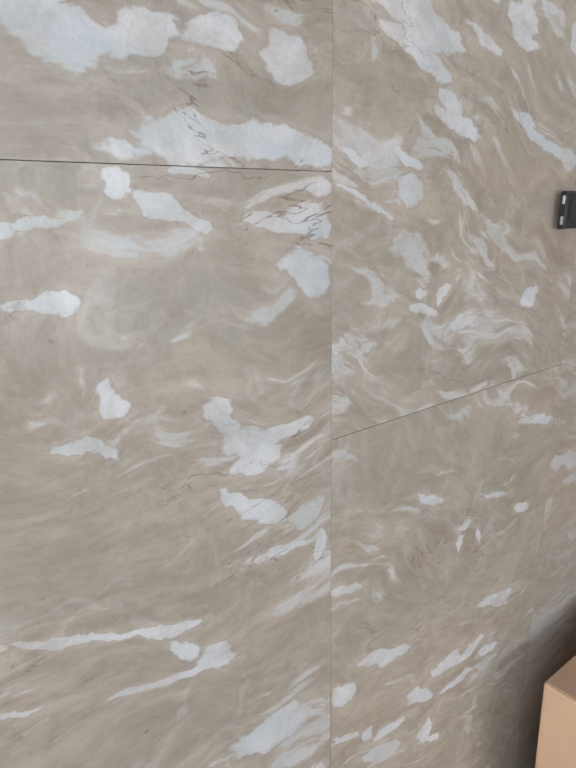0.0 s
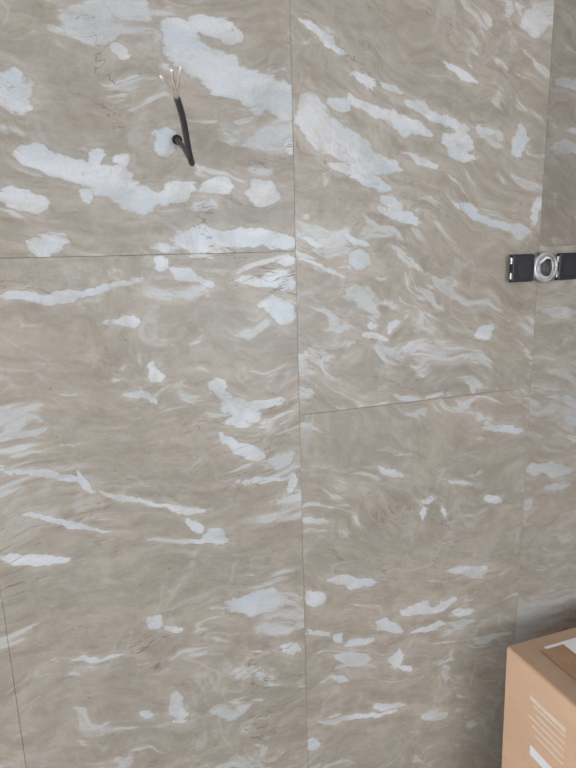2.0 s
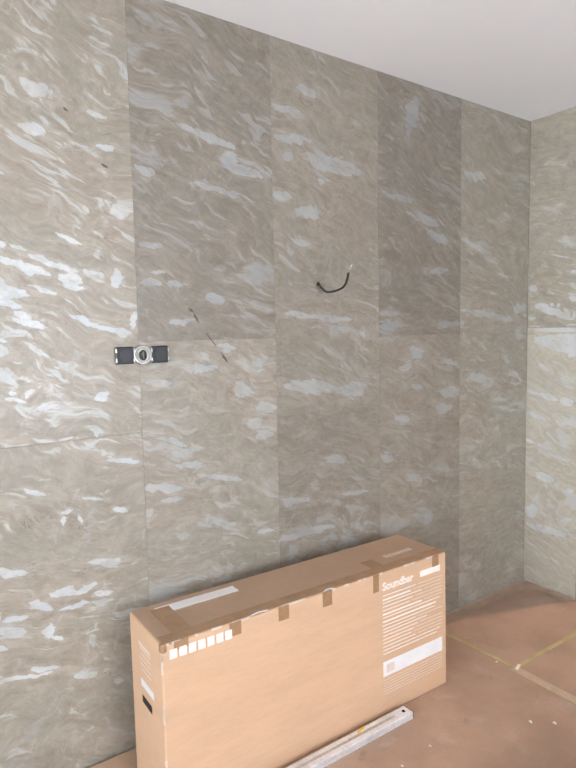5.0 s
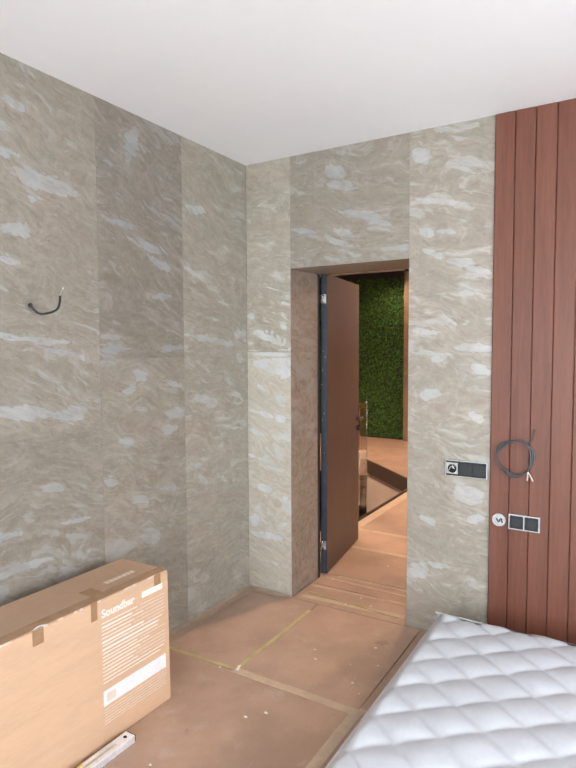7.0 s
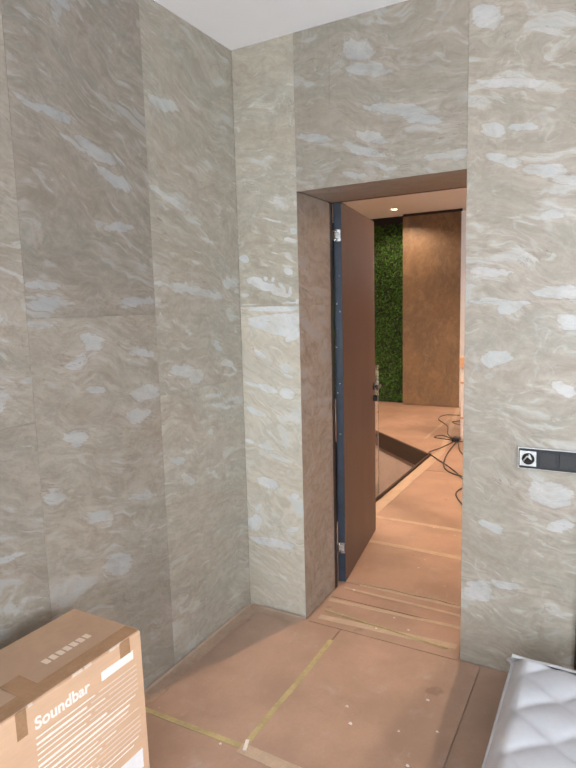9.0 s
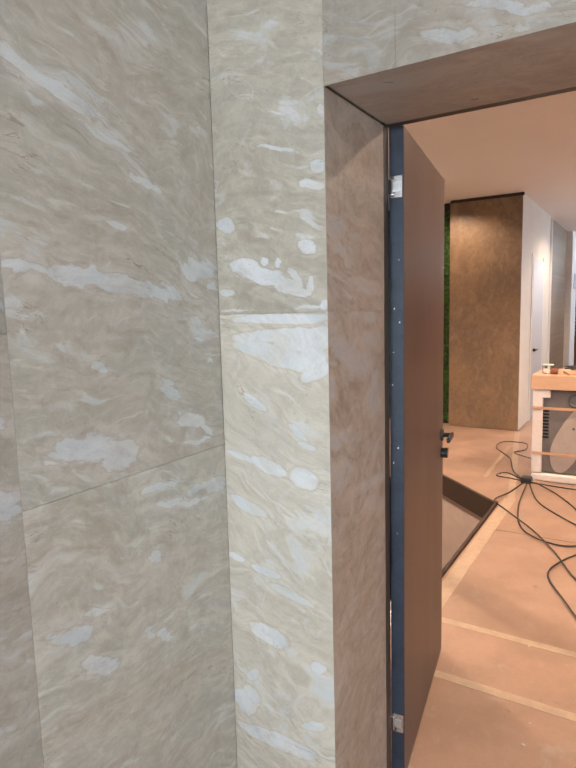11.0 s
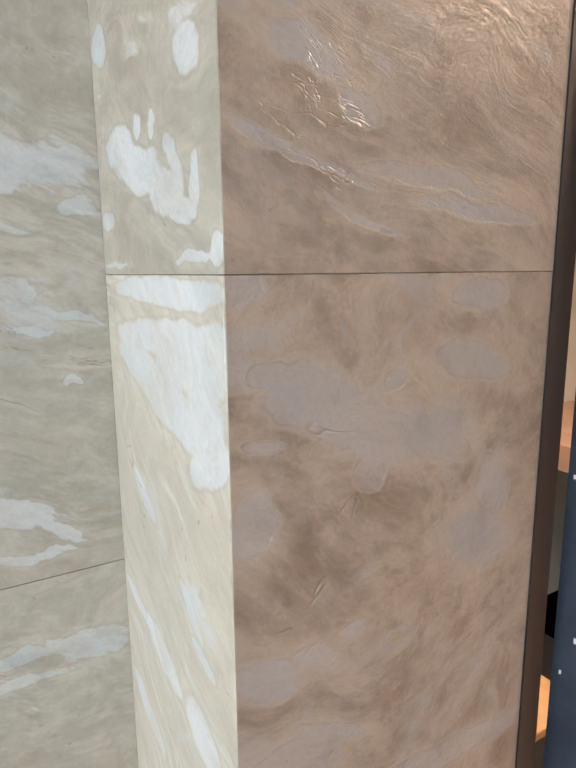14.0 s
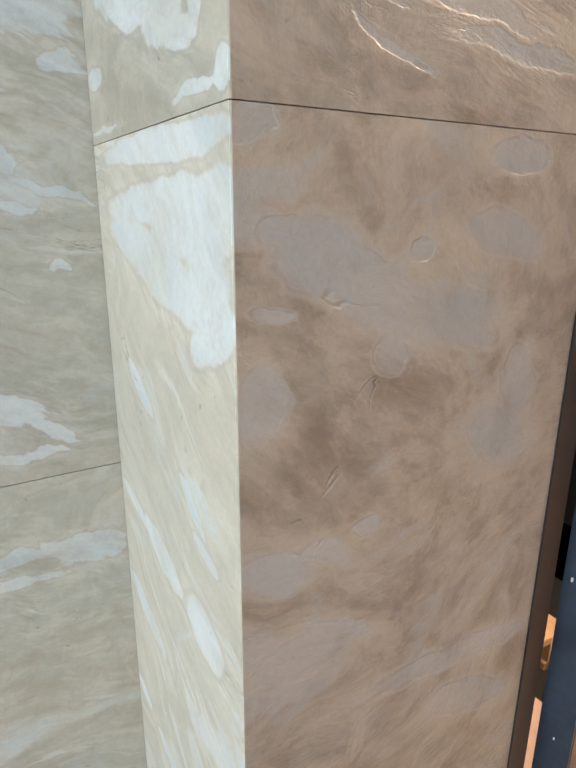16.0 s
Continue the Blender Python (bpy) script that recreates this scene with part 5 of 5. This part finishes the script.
part("back_panel", box(0.03, -W + 0.03, 0.075, 0.6, W - 0.03, 0.84, 0.02, 2), "appliance_back", app, "dark grey sheet metal back")
bm = bmesh.new()
lo = [bm.verts.new((0.022, 0.03 + 0.125 * math.cos(a) * (1 - 0.12 * math.sin(a)) - 0.075 * math.sin(a), 0.385 + 0.27 * math.sin(a) * (1 - 0.1 * math.cos(2 * a)))) for a in (2 * math.pi * k / 32 for k in range(32))]
top = bmesh.ops.extrude_face_region(bm, geom=[bm.faces.new(lo)])
for v in top["geom"]:
    if isinstance(v, bmesh.types.BMVert):
        v.co.x += 0.012
part("cover_plate", bm, "appliance_plate", app, "pale oval pressed cover plate")
for y in (0.0, 0.055):
    part("screw_hole", rod((0.0215, y - 0.06, 0.50), (0.019, y - 0.06, 0.50), 0.009, 10), "dark_hole", app)
hose = [(0.02, -0.02 + 0.06 * math.cos(a), 0.75 + 0.055 * math.sin(a)) for a in (2 * math.pi * k / 16 for k in range(17))]
part("hose_loop", tube(hose, 0.009, 3, 6), "cable_grey", app, smooth=True)
part("bracket", box(0.02, -0.21, 0.09, 0.028, -0.16, 0.28, 0.002), "appliance_plate", app)
for k in range(9):
    part("louvre", box(0.024, 0.20, 0.40 + 0.03 * k, 0.032, 0.285, 0.415 + 0.03 * k), "dark_hole", app)
for z in (0.25, 0.665):
    part("strap", box(-0.006, -W - 0.003, z, -0.003, W + 0.003, z + 0.024), "strap", app, "tan packing strap")
lid = part("carton_lid", box(-0.015, -W - 0.015, 0.846, 0.64, W + 0.015, 0.975, 0.004), "kraft_box", app, "brown cardboard lid")
part("sticker", box(-0.017, -W + 0.0, 0.87, -0.0155, -W + 0.16, 0.955), "label_paper", lid)
plank = thing("plywood_offcut", 7.62, -0.58, 0.979, "pale plywood offcut lying on the carton lid", "board", rz=18)
part("sheet", box(-0.12, -0.22, 0, 0.12, 0.2, 0.018, 0.002), "strap", plank)
heap = thing("cable_heap", 7.60, -0.55, 0.999, "tangled black cables and tools on the plywood", "cable")
rng = random.Random(21)
for k in range(5):
    pts = [(rng.uniform(-0.10, 0.10), 0.15 - 0.06 * i + rng.uniform(-0.05, 0.05), 0.008 + rng.uniform(0, 0.035)) for i in range(7)]
    part("cable", tube(pts, 0.007, 6, 6), "cable_sheath", heap, smooth=True)
jar = thing("glass_jar", 7.56, -0.24, 0.979, "small clear jar standing on the carton lid", "jar")
part("jar_body", rod((0, 0, 0), (0, 0, 0.075), 0.05, 20), "clear_glass", jar)
part("jar_rim", rod((0, 0, 0.0755), (0, 0, 0.083), 0.047, 20), "foam", jar)
knob = thing("red_roll", 7.50, -0.30, 0.979, "small dark red roll on the carton lid", "roll")
part("roll", rod((0, -0.03, 0.028), (0, 0.03, 0.028), 0.028, 16), "hall_timber", knob)
bucket = thing("paint_bucket", 6.95, -0.83, 0.0035, "white plastic bucket with reddish print on the hall floor", "bucket")
part("pail", rod((0, 0, 0), (0, 0, 0.225), 0.118, 32, 0.132), "bucket_white", bucket, smooth=False)
part("lid", rod((0, 0, 0.2255), (0, 0, 0.25), 0.140, 32), "bucket_white", bucket)
for a0 in (2.6, 3.6):
    bm = bmesh.new()
    for k in range(6):
        a = a0 + k * 0.09
        vs = [bm.verts.new(((0.1215 + 0.014 * z / 0.225) * math.cos(b), (0.1215 + 0.014 * z / 0.225) * math.sin(b), z)) for b, z in ((a, 0.05), (a + 0.09, 0.05), (a + 0.09, 0.17), (a, 0.17))]
        bm.faces.new(vs)
    part("print_patch", bm, "bucket_print", bucket)
bag = thing("yellow_sack", 7.75, -0.80, 0.0035, "half-empty yellow sack slumped by the partition", "sack")
bm = bmesh.new()
bmesh.ops.create_icosphere(bm, subdivisions=3, radius=0.22)
for v in bm.verts:
    v.co += v.co.normalized() * 0.05 * noise.noise(v.co * 9)
    v.co.z = max(0.0, v.co.z * 1.7 + 0.36)
    v.co.y *= 0.35
part("sack_body", bm, "yellow_bag", bag, smooth=True)

# extension cables on the hall floor
cable = thing("extension_cable", 7.3, -0.12, 0.004, "long black extension cable looped over the hall floor", "cable")
O = Vector((7.3, -0.12, 0.004))
RUNS = [
    [(7.3, -0.13), (6.6, -0.18), (6.15, -0.27), (5.93, -0.42), (5.90, -0.62), (6.10, -0.72), (6.6, -0.62), (7.0, -0.42), (7.3, -0.20)],
    [(7.3, -0.11), (6.9, -0.05), (6.65, 0.02), (6.45, -0.10), (6.1, -0.36), (5.75, -0.55), (5.36, -0.74), (5.10, -1.04), (4.95, -1.5)],
    [(7.3, -0.14), (6.75, -0.30), (6.45, -0.52), (6.2, -0.72), (5.95, -0.76), (5.65, -0.62), (5.40, -0.56), (5.1, -0.68), (4.86, -0.82), (4.74, -1.05), (4.70, -1.5)],
    [(7.32, -0.10), (7.6, 0.05), (8.1, 0.18), (8.5, 0.40), (8.85, 0.40), (8.85, 0.15), (8.55, 0.10), (8.35, 0.18), (8.15, -0.05)],
    [(7.32, -0.10), (7.5, 0.08), (7.45, 0.16), (7.36, 0.14), (7.34, 0.0), (7.28, -0.15), (7.25, -0.4), (7.22, -0.7), (7.3, -0.78)],
]
for run in RUNS:
    part("cable_run", tube([(x - O.x, y - O.y, 0.007 + 0.004 * (i % 2)) for i, (x, y) in enumerate(run)], 0.0055, 8, 6), "cable_sheath", cable, smooth=True)
part("plug_block", box(-0.05, -0.045, 0.0, 0.05, 0.045, 0.05, 0.01, 2), "black_plastic", cable)

# downlights; those at x 6.6, 6.3 and 8.4 are unseen, added as fill
LAMPS = [(4.95, -1.0, 190), (9.05, 1.22, 95), (6.6, -1.6, 400), (11.4, -0.65, 170), (6.3, 2.3, 480), (8.4, -2.3, 380), (4.0, 2.2, 120)]
for x, y, p in LAMPS:
    lamp = thing("downlight", x, y, HALL_CEIL, "small round recessed downlight, switched on, some added unseen as fill", "lamp", "downlights in the hall ceiling")
    part("rim", rod((0, 0, 0.002), (0, 0, -0.006), 0.055, 28), "white_trim", lamp)
    part("lens", rod((0, 0, -0.0065), (0, 0, -0.0085), 0.042, 28), "lamp_face", lamp)
    down_light(x, y, HALL_CEIL - 0.02, p)
vent = thing("slot_vent", 5.92, -0.10, HALL_CEIL, "black slot diffuser flush in the hall ceiling", "vent")
for k in range(4):
    part("slot", box(-0.11, -0.075 + 0.045 * k, -0.004, 0.11, -0.05 + 0.045 * k, 0.001), "black_frame", vent)

# ---------- floor boards and tape ----------
SHEETS = [(ROOM_X, ROOM_Y, 0.9, -1.21), (0.9, ROOM_Y, CORNER, -1.21), (ROOM_X, -1.21, 0.9, -0.002), (0.9, -1.21, 2.17, -0.012), (2.17, -0.54, CORNER - 0.012, -0.012), (2.17, -1.21, CORNER - 0.012, -0.54),
          (CORNER - 0.012, -1.108, 3.34, -0.355), (3.34, -1.108, 3.53, -0.355), (3.53, -3.0, 4.13, 0.6), (4.13, -3.0, 4.59, -0.03), (4.59, -1.6, 6.0, -0.03), (6.0, -1.6, 7.35, -0.03), (4.59, -3.0, 7.35, -1.6), (7.35, -3.0, 10.0, -0.03), (10.0, -3.0, 16.0, -0.03)]
for x0, y0, x1, y1 in SHEETS:
    part("board_sheet", box(x0 + 0.003, y0 + 0.003, -0.004, x1 - 0.003, y1 - 0.003, 0.002 + random.uniform(0, 0.0012), 0.0008), "kraft_sheet", floor)


def tape_strip(x0, y0, x1, y1, w, material, lift=0.0038):
    a, b = Vector((x0, y0, 0)), Vector((x1, y1, 0))
    d = (b - a).normalized()
    n = Vector((-d.y, d.x, 0))
    bm = bmesh.new()
    steps = max(4, int((b - a).length / 0.05))
    rows = []
    for i in range(steps + 1):
        p = a + (b - a) * i / steps
        j = noise.noise(p * 6) * 0.004
        k = noise.noise(p * 9 + Vector((3, 1, 0))) * 0.0012
        rows.append([bm.verts.new(p + n * (s * w / 2 + j) + Vector((0, 0, lift + z + k))) for s, z in ((-1, 0), (-1, 0.0007), (1, 0.0007), (1, 0))])
    for r, s in zip(rows, rows[1:]):
        for i in range(4):
            bm.faces.new((r[i], r[(i + 1) % 4], s[(i + 1) % 4], s[i]))
    bm.faces.new(rows[0][::-1])
    bm.faces.new(rows[-1])
    return part("tape_strip", bm, material, floor)


tape_strip(2.165, -0.02, 2.18, -0.55, 0.024, "yellow_tape")
tape_strip(2.17, -0.54, 2.95, -0.54, 0.024, "yellow_tape")
tape_strip(2.17, -0.53, 2.165, -1.23, 0.05, "masking_tape", 0.0042)
tape_strip(2.19, -1.21, 0.9, -1.20, 0.05, "masking_tape", 0.0048)
tape_strip(2.18, -1.21, 2.165, -4.2, 0.05, "masking_tape")
tape_strip(3.12, -0.39, 3.16, -1.08, 0.045, "masking_tape")
tape_strip(3.30, -0.36, 3.33, -1.09, 0.03, "masking_tape")
tape_strip(3.46, -0.38, 3.44, -1.09, 0.025, "masking_tape", 0.005)
tape_strip(3.535, -0.45, 3.53, -1.09, 0.03, "masking_tape")
tape_strip(4.15, -0.10, 4.12, -2.6, 0.05, "masking_tape")
tape_strip(4.60, -0.12, 4.58, -2.6, 0.05, "masking_tape")
tape_strip(4.45, -0.085, 6.75, -0.085, 0.09, "masking_tape")
tape_strip(6.7, -0.1, 9.5, 0.36, 0.06, "masking_tape")
tape_strip(7.3, 0.25, 8.7, 0.30, 0.04, "masking_tape", 0.003)
rng = random.Random(8)
for k in range(46):
    x, y = rng.uniform(0.9, 4.6), rng.uniform(-1.3, -0.08)
    if x > 3.0 and not -1.05 < y < -0.42:
        continue
    s = rng.uniform(0.003, 0.010)
    crumb = tagged(link("plaster_crumb", rod((x, y, 0.0035), (x + s * 0.3, y, 0.0035 + s * 0.6), s, 6, s * 0.6), "chip"), "small pale plaster crumb on the floor board", "crumb", "crumbs on the floor")
def paper_edge(name, a, b, out, wide, label):
    """A strip of kraft paper curled up where the floor meets a wall."""
    a, b, out = Vector((*a, 0)), Vector((*b, 0)), Vector((*out, 0))
    ob = thing(name, a.x, a.y, 0.0035, label, "paper")
    bm = bmesh.new()
    n = max(6, int((b - a).length / 0.03))
    rows = []
    for i in range(n + 1):
        p = (b - a) * i / n
        k = 1 + 0.35 * noise.noise((a + p) * 5)
        rows.append([bm.verts.new(p + out * (wide * w * k) + Vector((0, 0, h * k + 0.002 * noise.noise((a + p) * 17 + Vector((0, 0, w)))))) for w, h in ((0.04, 0.012), (0.16, 0.006), (0.5, 0.0035), (1.0, 0.0015))])
    for r, q in zip(rows, rows[1:]):
        for j in range(3):
            bm.faces.new((r[j], r[j + 1], q[j + 1], q[j]))
    part("paper_strip", bm, "paper_edge", ob)
    return ob


paper_edge("floor_paper_edge", (1.84, -0.001), (3.05, -0.001), (0, -1), 0.07, "pale kraft paper curled up against the stone wall")
paper_edge("floor_paper_edge", (3.062, -0.02), (3.062, -0.33), (-1, 0), 0.06, "pale kraft paper curled up beside the doorway")
for x, dx, r, mat in ((3.155, 0.03, 0.0045, "yellow_tape"), (3.545, 0.0, 0.004, "masking_tape")):
    ridge = thing("crumpled_tape_ridge", x, -0.72, 0.0045, "crumpled ridge of tape across the threshold", "tape", "tape ridges at the threshold")
    part("ridge", tube([(dx * (i - 4) / 4 + 0.008 * noise.noise(Vector((x * 9, i * 0.9, 0))), -0.33 + 0.0825 * i, 0.003 + 0.005 * noise.noise(Vector((i * 1.3, x, 2)))) for i in range(9)], r, 6, 6), mat, ridge)
scrap = thing("torn_tape_scrap", 2.19, -0.545, 0.006, "torn white scrap of tape on the floor board", "tape", rz=20)
part("scrap", box(-0.03, -0.008, 0, 0.025, 0.007, 0.004, 0.002), "chip", scrap)
# torn kraft along the wall's foot
kraft = thing("torn_kraft_paper", 0.3, -0.06, 0.004, "torn brown kraft paper strip along the wall", "paper")
bm = bmesh.new()
rows = []
for i in range(40):
    x = -0.45 + 0.70 * i / 39
    w = 0.05 + 0.03 * noise.noise(Vector((x * 7, 0, 1)))
    rows.append([bm.verts.new((x, dy, 0.002 + h + 0.006 * noise.noise(Vector((x * 9, dy * 20, 0))) ** 2)) for dy, h in ((0.045, 0.02), (0.0, 0.008), (-w, 0.003))])
for a, b in zip(rows, rows[1:]):
    for j in range(2):
        bm.faces.new((a[j], a[j + 1], b[j + 1], b[j]))
part("paper_strip", bm, "kraft_box_shaded", kraft)

# ---------- stone slabs and boards ----------
wall_north = bpy.data.objects["wall_north"]
edges = [-3.05, -2.44, -1.83, -1.22, -0.61, 0.0, 0.61, 1.22, 1.83, 2.44, CORNER + 0.006]
for k, (x0, x1) in enumerate(zip(edges, edges[1:])):
    even = k % 2 == 0
    zs = [0.0, 0.355, 1.575, CEIL] if even else [0.0, 1.235, CEIL]
    for z0, z1 in zip(zs, zs[1:]):
        bay = BAYS[min(5, max(0, k - 4))]
        slab_x(wall_north, WALL_Y - 0.0005, x0, x1, z0, z1, f"stone_{bay}_{'high' if z1 > CEIL - 0.1 else 'low'}")
slab_x(wall_north, WALL_Y - 0.0005, ROOM_X, -3.05, 0, CEIL, "stone_first_low")
XB = WB0 - 0.0005
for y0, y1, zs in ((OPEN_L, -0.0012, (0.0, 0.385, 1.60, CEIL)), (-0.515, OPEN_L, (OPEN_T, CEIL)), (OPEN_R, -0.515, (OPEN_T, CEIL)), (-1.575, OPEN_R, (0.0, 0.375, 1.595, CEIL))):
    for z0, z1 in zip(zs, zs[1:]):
        face = "stone_pier" if y0 < -1.3 else "stone_lintel" if z0 > 2 else "stone_strip_high_lit" if z0 > 1.5 else "stone_strip_low_lit"
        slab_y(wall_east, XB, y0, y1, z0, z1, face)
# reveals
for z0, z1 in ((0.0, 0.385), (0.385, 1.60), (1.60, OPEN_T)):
    slab_x(wall_east, -0.3303, CORNER + 0.0015, FRAME_X, z0, z1, "stone_reveal_high_shaded" if z0 > 1.5 else "stone_reveal_low_shaded", out=-1, thick=0.0073)
    slab_x(wall_east, -1.1245, CORNER + 0.0015, FRAME_X, z0, z1, "stone_reveal_high_shaded" if z0 > 1.5 else "stone_reveal_low_shaded", out=1, thick=0.0077)
part("stone_slab", box(CORNER + 0.0015, OPEN_R + 0.009, OPEN_T, FRAME_X, OPEN_L - 0.009, OPEN_T + 0.007, 0.001), "stone_soffit", wall_east)
# red tongue-and-groove boards
y = -1.577
while y > ROOM_Y + 0.1:
    part("board", box(CORNER - 0.012, y - 0.0965, 0.0, WB0 - 0.0005, y - 0.0005, CEIL, 0.004), "red_timber", wall_east)
    y -= 0.098
